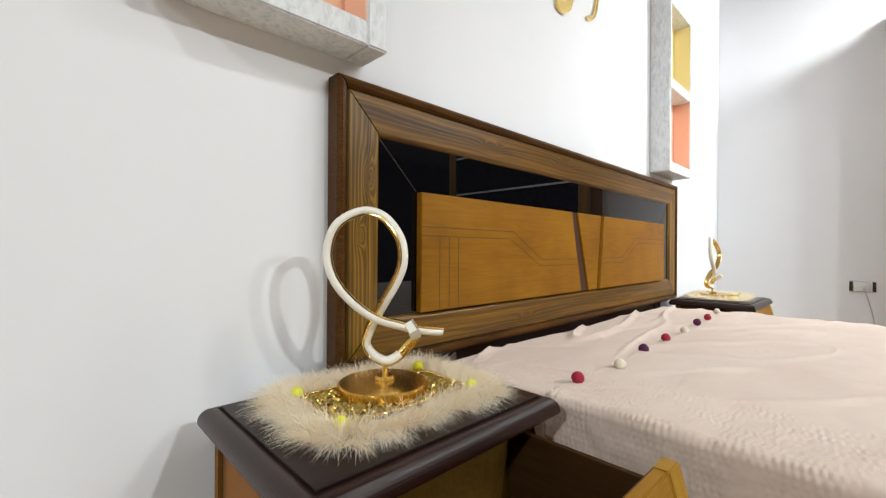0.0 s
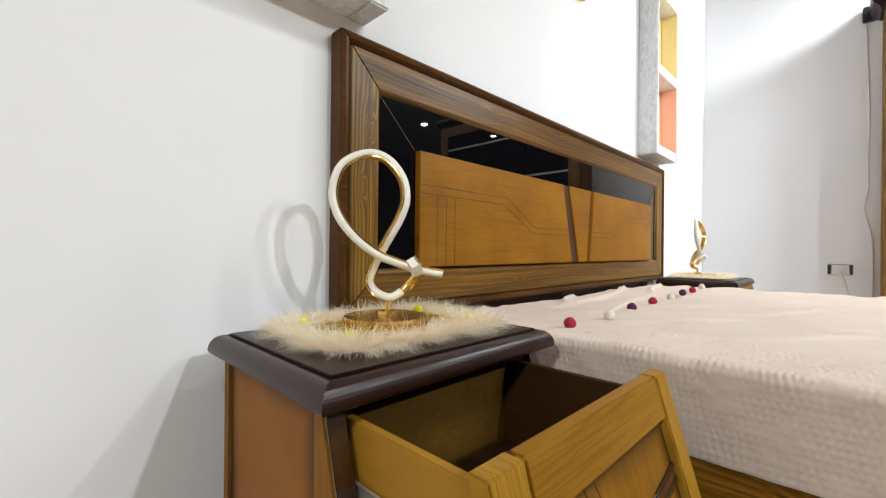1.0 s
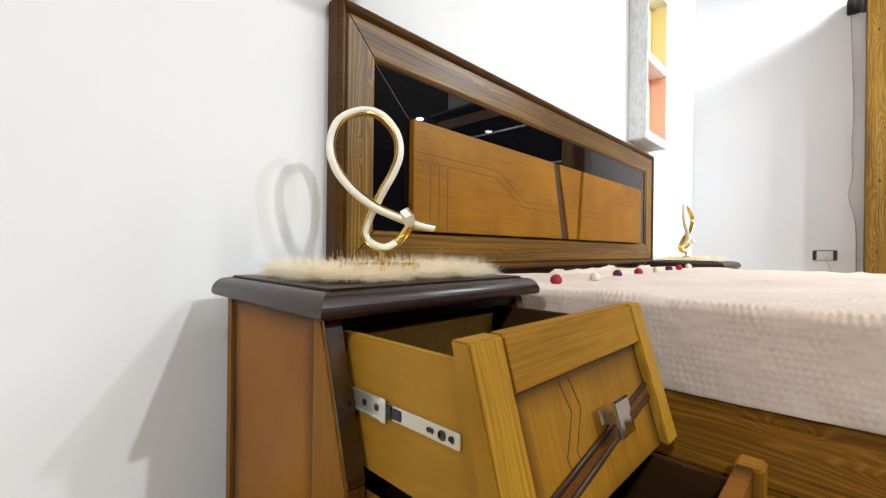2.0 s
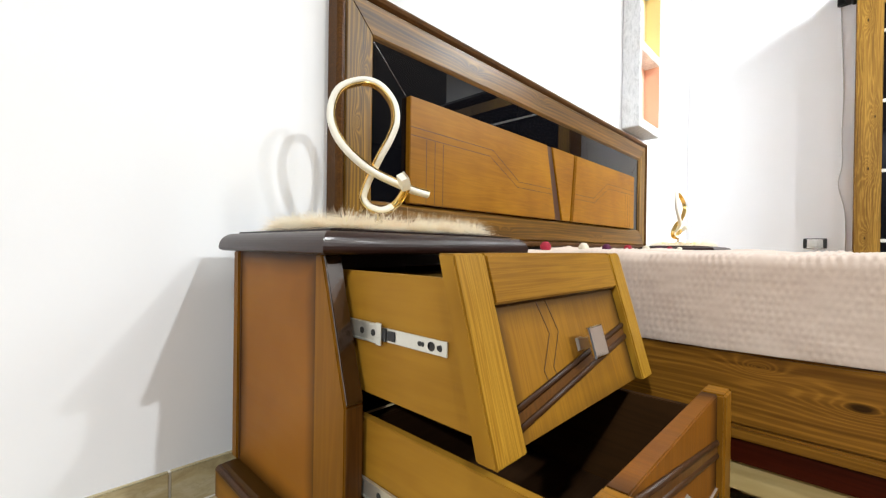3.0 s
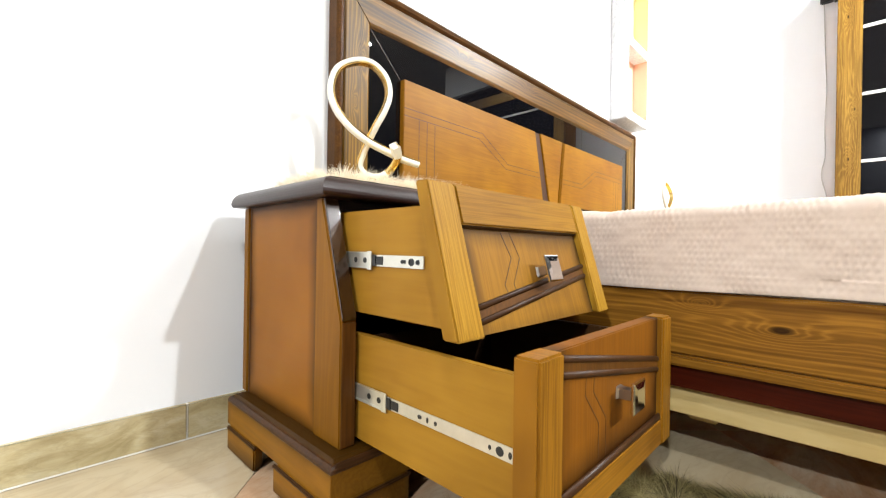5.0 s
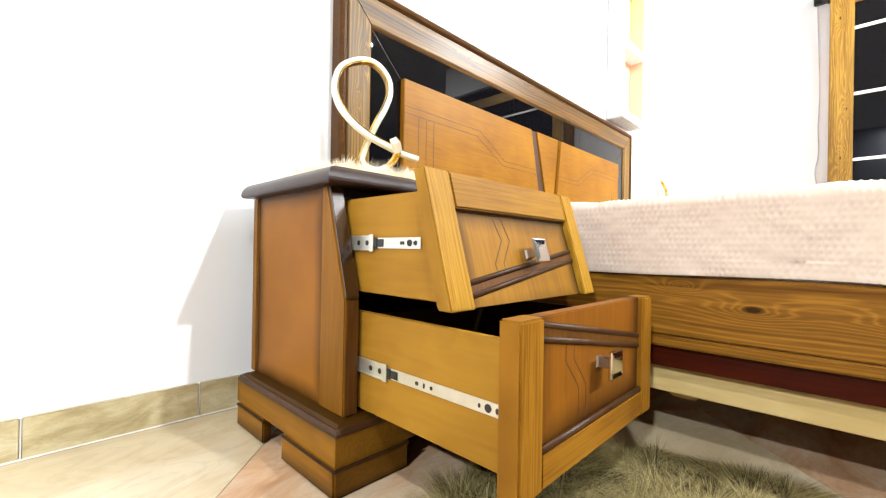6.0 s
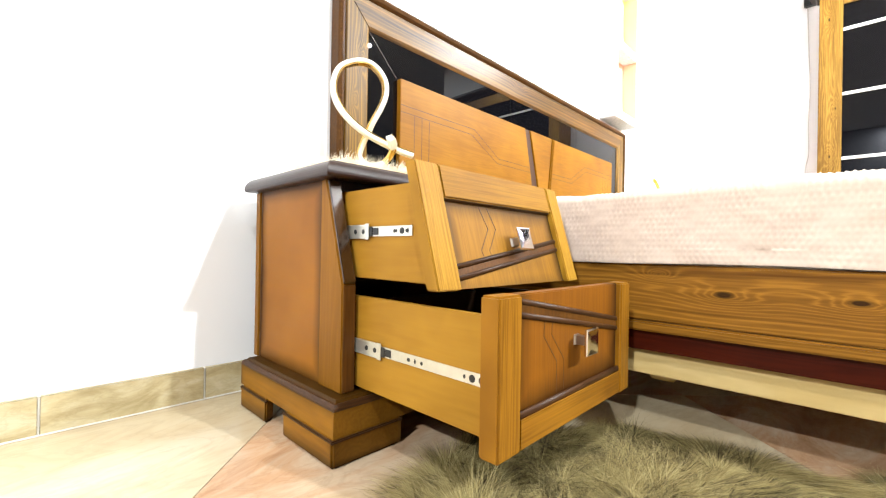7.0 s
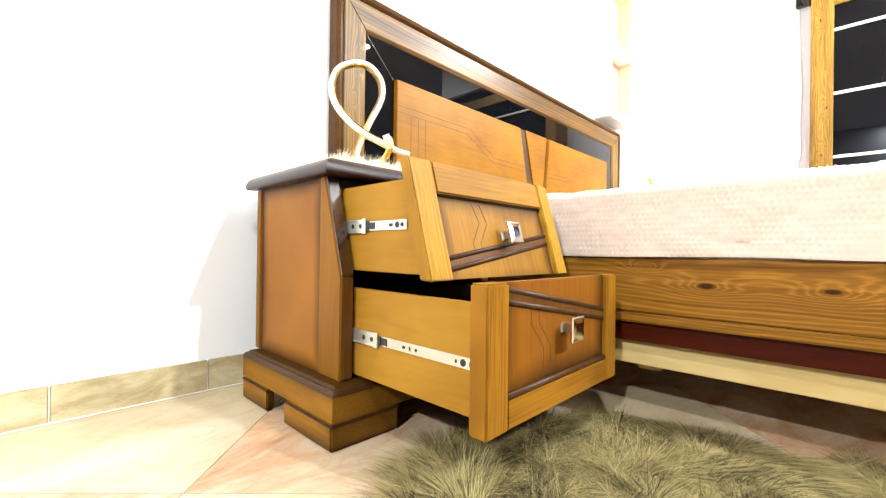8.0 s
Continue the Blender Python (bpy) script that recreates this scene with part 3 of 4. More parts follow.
def blanket():
    """The cover over top and sides, woven with rows of small raised puckers."""
    x0, x1, zb, zt, r = BX0 - 0.001, BX1 + 0.001, 0.3475, 0.500, 0.017
    prof = []
    for z in spaced((zb, zt - r, 0.0028)):
        prof.append((x0, z, -1.0, 0.0))
    for i in range(1, 15):
        a = math.pi / 2 * i / 14
        prof.append((x0 + r - r * math.cos(a), zt - r + r * math.sin(a), -math.cos(a), math.sin(a)))
    for x in spaced((x0 + r, 0.50, 0.0035), (0.50, 1.1, 0.009), (1.1, x1 - r, 0.02))[1:]:
        prof.append((x, zt, 0.0, 1.0))
    for i in range(1, 7):
        a = math.pi / 2 * (1 - i / 6)
        prof.append((x1 - r + r * math.cos(a), zt - r + r * math.sin(a), math.cos(a), math.sin(a)))
    for z in spaced((zt - r, zb, 0.02))[1:]:
        prof.append((x1, z, 1.0, 0.0))
    P = np.array(prof)
    s = np.concatenate([[0], np.cumsum(np.hypot(np.diff(P[:, 0]), np.diff(P[:, 1])))])
    ys = np.array(spaced((-0.068, -1.45, 0.0026), (-1.45, BY1 - 0.028, 0.012)))
    row = np.floor(s / 0.0112)
    verts = []
    for y in ys:
        ph = 2 * math.pi * (y / 0.0106 + 0.27 * row + 0.20 * np.sin(row * 2.4 + y * 23) + 0.14 * np.sin(row * 5.1 - y * 57))
        puck = np.maximum(0, np.sin(ph)) * np.abs(np.sin(math.pi * s / 0.0112)) ** 0.7
        fade = np.where(s < 0.36, 1.0, np.where(P[:, 0] < 0.5, 0.7, 0.0))
        h = 0.0026 * puck * fade * (0.75 + 0.5 * math.sin(y * 47) * np.sin(s * 40 + y * 13))
        for k in range(len(s)):
            p = (P[k, 0] * 3.0, y * 9.0, P[k, 1] * 7.0)
            h[k] += 0.0060 * noise.noise(p) + 0.0026 * noise.noise((P[k, 0] * 11 + 3, y * 22, P[k, 1] * 26)) + 0.0012 * noise.noise((P[k, 0] * 60, y * 55, P[k, 1] * 60))
            top = P[k, 3]
            if top > 0.5:
                fold = noise.noise((P[k, 0] * 2.2 + y * 4.5, y * 1.2 - P[k, 0] * 2.0, 4.0))
                if y > -0.36:
                    h[k] += 0.016 * max(0.0, 1 - abs(noise.noise((P[k, 0] * 1.6 - y * 3.0, y * 5.0, 9.0))) * 6.0) ** 2 * min(1.0, (y + 0.36) * -1 * -12) * min(1.0, max(0.0, (P[k, 0] - 0.33) * 8))
                h[k] += 0.006 * max(0.0, 1 - abs(fold) * 5.0) ** 2 * min(1.0, max(0.0, (P[k, 0] - 0.30) * 6))
        step = 0.005 / (1 + math.exp((y + 0.372) * 900))
        if y < -0.372:
            h = h + step
        hem = 0.006 * np.array([noise.noise((y * 6, 0.3, 0.0))]) * (s < 0.03)
        for k in range(len(s)):
            z = P[k, 1] + P[k, 3] * h[k] + (hem[k] if s[k] < 0.03 else 0.0)
            verts.append((P[k, 0] + P[k, 2] * abs(h[k]), y, max(z, 0.346)))
    m, k = len(ys), len(s)
    faces = [(i * k + j, i * k + j + 1, (i + 1) * k + j + 1, (i + 1) * k + j) for i in range(m - 1) for j in range(k - 1)]
    mesh = bpy.data.meshes.new("blanket")
    mesh.from_pydata(verts, [], faces)
    mesh.polygons.foreach_set("use_smooth", [True] * len(mesh.polygons))
    mesh.materials.append(M["blanket"])
    return tagged(new("blanket", mesh), "pale pink puckered cotton blanket spread over the bed", "blanket")


blanket()

POM = {"red": plain("red_wool", (0.42, 0.018, 0.045), 0.9, 0, 0.4, 300.0), "white": plain("cream_wool", (0.78, 0.70, 0.56), 0.9, 0, 0.2, 300.0),
       "purple": plain("purple_wool", (0.10, 0.012, 0.06), 0.9, 0, 0.4, 300.0)}


def woolly(bm, cx, cy, cz, r):
    """A ball of wool with an uneven, tufted skin."""
    made = bmesh.ops.create_icosphere(bm, subdivisions=3, radius=r)
    for v in made["verts"]:
        v.co *= 1 + 0.10 * noise.noise(v.co * 420) + 0.05 * noise.noise(v.co * 900)
        v.co += Vector((cx, cy, cz))
    return bm


for x, y, colour in ((0.401, -0.388, "red"), (0.577, -0.405, "white"), (0.785, -0.384, "purple"), (0.99, -0.376, "red"), (1.171, -0.379, "white"),
                     (1.392, -0.360, "purple"), (1.563, -0.354, "red"), (1.78, -0.340, "white")):
    ob = part("pompom", woolly(bmesh.new(), 0, 0, 0, 0.0135), POM[colour], smooth=True)
    ob.location = (x - 0.012, y, 0.514)
    tagged(ob, f"small {colour if colour != 'white' else 'cream white'} wool pompom on the blanket edge", "pompom", "pompoms on the blanket")

# ---- nightstands ----
def loft(bm, x0, x1, y0, y1, rings):
    """Stacked rectangles, each drawn in by its inset at its height."""
    prev = None
    fs = []
    for inset, z in rings:
        vs = [bm.verts.new(p) for p in ((x0 + inset, y0 + inset, z), (x1 - inset, y0 + inset, z), (x1 - inset, y1 - inset, z), (x0 + inset, y1 - inset, z))]
        if prev is None:
            fs.append(bm.faces.new(vs))
        else:
            for i in range(4):
                fs.append(bm.faces.new((prev[i], prev[(i + 1) % 4], vs[(i + 1) % 4], vs[i])))
        prev = vs
    fs.append(bm.faces.new(prev))
    bmesh.ops.recalc_face_normals(bm, faces=fs)
    return bm


SLOPE = 0.295


def knob(parent, x, y, z, lean=0.0):
    """A square mirror plate on a square stem, square to a face that leans back by lean."""
    def stood(bm):
        m = Matrix.Translation((x, y, z)) @ Matrix.Rotation(-lean, 4, "X")
        bmesh.ops.transform(bm, matrix=m, verts=bm.verts[:])
        return bm
    bm = loft(bmesh.new(), -0.0085, 0.0085, -0.0085, 0.0085, [(0.0, 0.0), (0.0015, 0.004), (0.002, 0.023)])
    for v in bm.verts:
        v.co = Vector((v.co.x, 0.0005 - v.co.z, v.co.y))
    bmesh.ops.recalc_face_normals(bm, faces=bm.faces[:])
    ob = part("knob", stood(bm), M["knob_stem"], parent, "square chrome knob")
    bm = loft(bmesh.new(), -0.0205, 0.0205, -0.0205, 0.0205, [(0.002, 0.0), (0.0, 0.0015), (0.0, 0.004), (0.0022, 0.0054), (0.010, 0.0062)])
    for v in bm.verts:
        v.co = Vector((v.co.x, -0.0228 - v.co.z, v.co.y))
    bmesh.ops.recalc_face_normals(bm, faces=bm.faces[:])
    part("knob_plate", stood(bm), M["chrome"], ob)
    return ob


def ridge(parent, a, b, face_y, r=0.0045):
    """A rounded dark bead from a to b (x, z); face_y(z) is the face it lies on."""
    bm = bmesh.new()
    half = [(r * math.cos(math.pi * i / 6), r * 0.8 * math.sin(math.pi * i / 6)) for i in range(7)]
    path = [(a[0] + (b[0] - a[0]) * t, face_y(a[1] + (b[1] - a[1]) * t), a[1] + (b[1] - a[1]) * t) for t in (0, 0.5, 1)]
    sweep(bm, path, half, Vector((0, -1, 0)))
    return part("bead_moulding", bm, M["edge"], parent, smooth=True)


def engraved(parent, points, face_y, w=0.0014):
    bm = bmesh.new()
    sweep(bm, [(x, face_y(z), z) for x, z in points], [(-w / 2, -0.0004), (w / 2, -0.0004), (w / 2, 0.0003), (-w / 2, 0.0003)], Vector((0, -1, 0)))
    return part("engraved_line", bm, M["line"], parent)


def upper_drawer(root, pull):
    """The drawer with the leaning front. pull: how far it is drawn out."""
    z0, z1, k = 0.309, 0.503, SLOPE
    yb = -0.485 - pull
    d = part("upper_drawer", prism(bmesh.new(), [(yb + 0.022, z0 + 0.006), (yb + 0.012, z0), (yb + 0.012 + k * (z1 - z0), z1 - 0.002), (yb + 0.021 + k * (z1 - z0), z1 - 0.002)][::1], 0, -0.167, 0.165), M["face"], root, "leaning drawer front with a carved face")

    def face(z):
        return yb + 0.012 + k * (z - z0)
    for x0, x1 in ((-0.215, -0.165), (0.162, 0.202)):
        part("stile", prism(bmesh.new(), [(yb, z0), (yb + k * (z1 - z0), z1), (yb + 0.022 + k * (z1 - z0), z1), (yb + 0.026, z0)], 0, x0, x1, 0.002), M["stile"], d)
    part("top_rail", prism(bmesh.new(), [(yb + 0.001 + k * (0.449 - z0), 0.449), (yb + 0.001 + k * (z1 - z0), z1 + 0.0005), (yb + 0.0205 + k * (z1 - z0), z1 + 0.0005), (yb + 0.011 + k * (0.449 - z0), 0.449)], 0, -0.1635, 0.1605, 0.003), M["rail"], d)
    ridge(d, (-0.164, 0.449), (0.161, 0.449), lambda z: face(z) - 0.002, 0.004)
    ridge(d, (-0.164, 0.341), (0.161, 0.389), face)
    ridge(d, (-0.164, 0.323), (0.161, 0.372), face)
    bm = prism(bmesh.new(), [(-0.164, 0.327), (0.161, 0.376), (0.161, 0.385), (-0.164, 0.337)], 1, -0.0012, 0.001)
    for v in bm.verts:
        v.co.y += face(v.co.z)
    part("slanted_band", bm, M["post_front"], d)
    for dx in (0.0, 0.022):
        engraved(d, [(-0.070 + dx, 0.444), (-0.056 + dx, 0.405), (-0.086 + dx, 0.368), (-0.080 + dx, 0.336 + dx * 0.14 + 0.012)], face)
    knob(d, 0.012, face(0.383), 0.383, math.atan(k))
    yf = yb + 0.034
    for s in (-1, 1):
        a, b = sorted((s * 0.186, s * 0.174))
        # The right side board is darkened all over for its shaded inner face.
        part("drawer_side", prism(bmesh.new(), [(yf + 0.30, 0.315), (yf - 0.008, 0.315), (yf + k * 0.16 - 0.010, 0.475), (yf + 0.30, 0.475)], 0, a, b, 0.0012), M["drawer"] if s < 0 else M["drawer_side_shade"], d)
    # Added thin sheet that carries the shade of the drawer's left inner side.
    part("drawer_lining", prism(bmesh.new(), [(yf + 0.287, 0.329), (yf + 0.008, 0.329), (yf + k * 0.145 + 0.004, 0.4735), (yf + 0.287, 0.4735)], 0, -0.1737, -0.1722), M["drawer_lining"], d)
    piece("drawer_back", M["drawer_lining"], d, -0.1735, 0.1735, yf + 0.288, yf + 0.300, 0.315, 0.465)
    piece("drawer_bottom", M["inside_shade"], d, -0.1735, 0.1735, yf + 0.004, yf + 0.2875, 0.322, 0.328)
    part("drawer_inner_front", prism(bmesh.new(), [(yf - 0.006, 0.330), (yf + 0.004, 0.330), (yf + k * 0.14 + 0.002, 0.474), (yf + k * 0.14 - 0.008, 0.474)], 0, -0.1735, 0.1735), M["inside_shade"], d)
    return d


def lower_drawer(root, pull):
    z0, z1 = 0.107, 0.311
    yb = -0.490 - pull
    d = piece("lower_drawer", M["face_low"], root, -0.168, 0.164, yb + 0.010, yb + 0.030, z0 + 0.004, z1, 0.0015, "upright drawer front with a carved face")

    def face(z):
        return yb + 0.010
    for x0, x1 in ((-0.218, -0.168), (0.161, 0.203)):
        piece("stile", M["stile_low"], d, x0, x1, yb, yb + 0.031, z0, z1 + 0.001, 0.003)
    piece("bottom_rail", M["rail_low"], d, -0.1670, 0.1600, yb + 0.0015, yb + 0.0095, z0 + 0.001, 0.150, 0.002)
    ridge(d, (-0.1670, 0.152), (0.1600, 0.152), lambda z: yb + 0.007, 0.006)
    ridge(d, (-0.1670, 0.303), (0.1600, 0.245), face)
    ridge(d, (-0.1670, 0.285), (0.1600, 0.228), face)
    part("slanted_band", prism(bmesh.new(), [(-0.167, 0.289), (0.160, 0.232), (0.160, 0.241), (-0.167, 0.299)], 1, yb + 0.0085, yb + 0.0095), M["post_front"], d)
    for dx in (0.0, 0.022):
        engraved(d, [(-0.096 + dx, 0.270 - dx * 0.17), (-0.098 + dx, 0.247), (-0.060 + dx, 0.205), (-0.060 + dx, 0.158)], face)
    knob(d, 0.002, face(0), 0.229)
    yf = yb + 0.0315
    for s in (-1, 1):
        a, b = sorted((s * 0.186, s * 0.174))
        # Right side, back and bottom hold the lower drawer's shade in their colour.
        piece("drawer_side", M["drawer"] if s < 0 else M["drawer_side_shade"], d, a, b, yf, yf + 0.335, 0.116, 0.281, 0.0012)
    piece("drawer_back", M["inside_shade"], d, -0.1735, 0.1735, yf + 0.323, yf + 0.335, 0.116, 0.270)
    piece("drawer_bottom", M["inside_shade"], d, -0.1735, 0.1735, yf, yf + 0.3225, 0.122, 0.128)
    return d


def slide(root, z, y_back, y_clip, y_front):
    """A telescopic steel runner beside a drawer."""
    for s in (-1, 1):
        def bx(a, b, *rest):
            lo, hi = sorted((s * a, s * b))
            return box(bmesh.new(), lo, hi, *rest)
        sl = part("slide", bx(0.1865, 0.1885, y_front + 0.002, y_back, z - 0.0085, z + 0.0085, 0.0006), M["zinc"], root, "zinc steel drawer runner")
        bm = bx(0.1886, 0.1905, y_clip, y_back, z - 0.0125, z + 0.0125, 0.0006)
        for zz in (-0.0122, 0.0102):
            lo, hi = sorted((s * 0.1886, s * 0.1925))
            box(bm, lo, hi, y_clip + 0.004, y_back, z + zz, z + zz + 0.002)
        part("slide_channel", bm, M["zinc"], sl)
        bm = bmesh.new()
        for za, zb in ((-0.0140, -0.0050), (0.0050, 0.0140)):
            lo, hi = sorted((s * 0.1906, s * 0.1922))
            box(bm, lo, hi, y_clip - 0.002, y_clip + 0.009, z + za, z + zb, 0.0005)
        part("slide_bracket", bm, M["zinc"], sl)
        bm = bx(0.1886, 0.1902, y_clip - 0.010, y_clip - 0.0005, z - 0.0085, z + 0.0085, 0.0008)
        lo, hi = sorted((s * 0.1886, s * 0.1896))
        box(bm, lo, hi, y_clip - 0.026, y_clip - 0.0105, z - 0.0062, z + 0.0062, 0.0004)
        part("slide_stop", bm, M["black_plastic"], sl)

        def hole(y, r, at, wide=1.0):
            ring = [(y + r * wide * math.cos(2 * math.pi * i / 10), z + r * math.sin(2 * math.pi * i / 10)) for i in range(10)]
            lo, hi = sorted((s * at, s * (at + 0.0005)))
            part("screw_hole", prism(bmesh.new(), ring, 0, lo, hi), M["black_plastic"], sl)
        for y in (y_clip + 0.016, y_clip + 0.040):
            hole(y, 0.0045, 0.1906)
        for y, r, wide in ((y_front + 0.026, 0.0055, 1.0), (y_front + 0.040, 0.003, 0.7), (y_front + 0.012, 0.004, 0.6), (y_clip - 0.07, 0.003, 1.3), (y_clip - 0.085, 0.004, 0.5), (y_clip - 0.10, 0.003, 0.9)):
            if y_front < y < y_clip - 0.03:
                hole(y, r, 0.1886, wide)


def nightstand(x, label, pull_up, pull_low):
    ob = thing("nightstand", x, 0, 0, label, "nightstand", "nightstands beside the bed")
    # carcass
    for s in (-1, 1):
        def lr(a, b):
            return sorted((s * a, s * b))
        a, b = lr(0.2165, 0.203)
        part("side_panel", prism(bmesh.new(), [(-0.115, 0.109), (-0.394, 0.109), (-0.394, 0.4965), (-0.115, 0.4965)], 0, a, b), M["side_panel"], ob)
        a, b = lr(0.221, 0.200)
        part("back_post", box(bmesh.new(), a, b, -0.1145, -0.092, 0.109, 0.4965, 0.002), M["side"], ob)
        a, b = lr(0.221, 0.1925)
        post = part("front_post", prism(bmesh.new(), [(-0.3945, 0.109), (-0.472, 0.109), (-0.472, 0.302), (-0.412, 0.4965), (-0.3945, 0.4965)], 0, a, b, 0.002), M["side"], ob)
        a, b = lr(0.219, 0.1945)
        part("post_facing", prism(bmesh.new(), [(-0.4725, 0.303), (-0.4755, 0.309), (-0.4175, 0.4955), (-0.4128, 0.4955)], 0, a, b, 0.001), M["lacquer"], post, "dark lacquered bevel")
        # This facing's dark colour is part burnish, part shade of the post's front.
        part("post_lower_facing", prism(bmesh.new(), [(-0.4725, 0.110), (-0.4745, 0.111), (-0.4745, 0.3015), (-0.4725, 0.3020)], 0, a, b, 0.0006), M["post_front"], post, "burnished brown front, darkened further as the shaded side")
        a, b = lr(0.2175, 0.2168)
        part("edge_stain", box(bmesh.new(), a, b, -0.1195, -0.1148, 0.110, 0.4960), M["groove"], post)
    # The dark colour of these boards holds the shade inside the carcass.
    piece("back_panel", M["inside_shade"], ob, -0.1995, 0.1995, -0.100, -0.094, 0.109, 0.4965)
    piece("divider", M["inside_shade"], ob, -0.1995, 0.1995, -0.390, -0.1005, 0.290, 0.302)
    piece("front_rail", M["dark_wood"], ob, -0.1920, 0.1920, -0.414, -0.395, 0.478, 0.4965)
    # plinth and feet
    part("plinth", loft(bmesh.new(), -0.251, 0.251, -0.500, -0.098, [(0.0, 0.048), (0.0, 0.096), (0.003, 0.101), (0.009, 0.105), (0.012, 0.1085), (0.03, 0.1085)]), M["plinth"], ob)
    part("plinth_edge", loft(bmesh.new(), -0.2516, 0.2516, -0.5006, -0.0974, [(0.0006, 0.0925), (0.0, 0.0945), (0.0012, 0.0985), (0.0045, 0.1035), (0.010, 0.1040), (0.020, 0.1040)]), M["edge"], ob, "dark stained plinth edge")
    for s in (-1, 1):
        def q(points):
            return [(s * u, v) for u, v in points]
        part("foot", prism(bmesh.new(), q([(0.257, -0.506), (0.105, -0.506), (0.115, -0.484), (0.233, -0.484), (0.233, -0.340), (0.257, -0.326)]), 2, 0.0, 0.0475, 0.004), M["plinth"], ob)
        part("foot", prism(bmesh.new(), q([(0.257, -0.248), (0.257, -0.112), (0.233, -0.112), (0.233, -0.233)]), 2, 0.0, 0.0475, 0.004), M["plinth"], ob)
        part("foot_edge", prism(bmesh.new(), q([(0.2582, -0.5072), (0.104, -0.5072), (0.104, -0.5012), (0.2519, -0.5012), (0.2519, -0.325), (0.2582, -0.325)]), 2, 0.0415, 0.0478, 0.002), M["edge"], ob)
        part("foot_edge", prism(bmesh.new(), q([(0.2582, -0.249), (0.2582, -0.111), (0.2519, -0.111), (0.2519, -0.249)]), 2, 0.0415, 0.0478, 0.002), M["edge"], ob)
    # top
    nose = [(0.014, 0.497), (0.004, 0.498), (0.001, 0.5005)] + [(0.021 * (1 - math.cos(a)), 0.504 + 0.0255 * math.sin(a)) for a in [math.pi / 2 * i / 9 for i in range(10)]]
    part("top", loft(bmesh.new(), -0.240, 0.240, -0.447, -0.066, nose + [(0.0235, 0.5290), (0.0245, 0.5278), (0.027, 0.5278)]), M["nose"], ob, "dark mahogany moulded top")
    part("top_plate", loft(bmesh.new(), -0.2125, 0.2125, -0.4195, -0.0935, [(0, 0.5282), (0, 0.532), (0.001, 0.5328)]), M["dark_wood"], ob)
    upper_drawer(ob, pull_up)
    lower_drawer(ob, pull_low)
    slide(ob, 0.398, -0.40, -0.505, -0.505 - pull_up * 0.52) if pull_up > 0.05 else None
    slide(ob, 0.193, -0.43, -0.545, -0.485 - pull_low + 0.035) if pull_low > 0.05 else None
    return ob


NX = -0.024
nightstand(NX, "brown wooden nightstand with both drawers pulled open", 0.221, 0.322)
nightstand(2.235, "brown wooden nightstand with dark moulded top, drawers shut", 0.012, 0.012)


# ---- fur mats and lamps on the nightstands ----
def strands(name, roots, material, parent, width):
    """Fur. roots: (base, direction, length, droop); each strand is one tapered, bent blade."""
    verts, faces = [], []
    for base, way, length, droop in roots:
        side = Vector((-way.y, way.x, random.uniform(-0.5, 0.5)))
        if side.length < 1e-4:
            side = Vector((1, 0, 0))
        side = side.normalized() * width * random.uniform(0.6, 1.3)
        i = len(verts)
        for t, w in ((0.0, 1.0), (0.4, 0.85), (0.75, 0.55)):
            p = base + way * (length * t) - Vector((0, 0, droop * length * t * t))
            verts += [p - side * w, p + side * w]
        verts.append(base + way * length - Vector((0, 0, droop * length)))
        faces += [(i, i + 1, i + 3, i + 2), (i + 2, i + 3, i + 5, i + 4), (i + 4, i + 5, i + 6)]
    mesh = bpy.data.meshes.new(name)
    mesh.from_pydata([tuple(v) for v in verts], [], faces)
    mesh.materials.append(material)
    ob = new(name, mesh)
    ob.parent = parent
    return tagged(ob, kind="stuff")


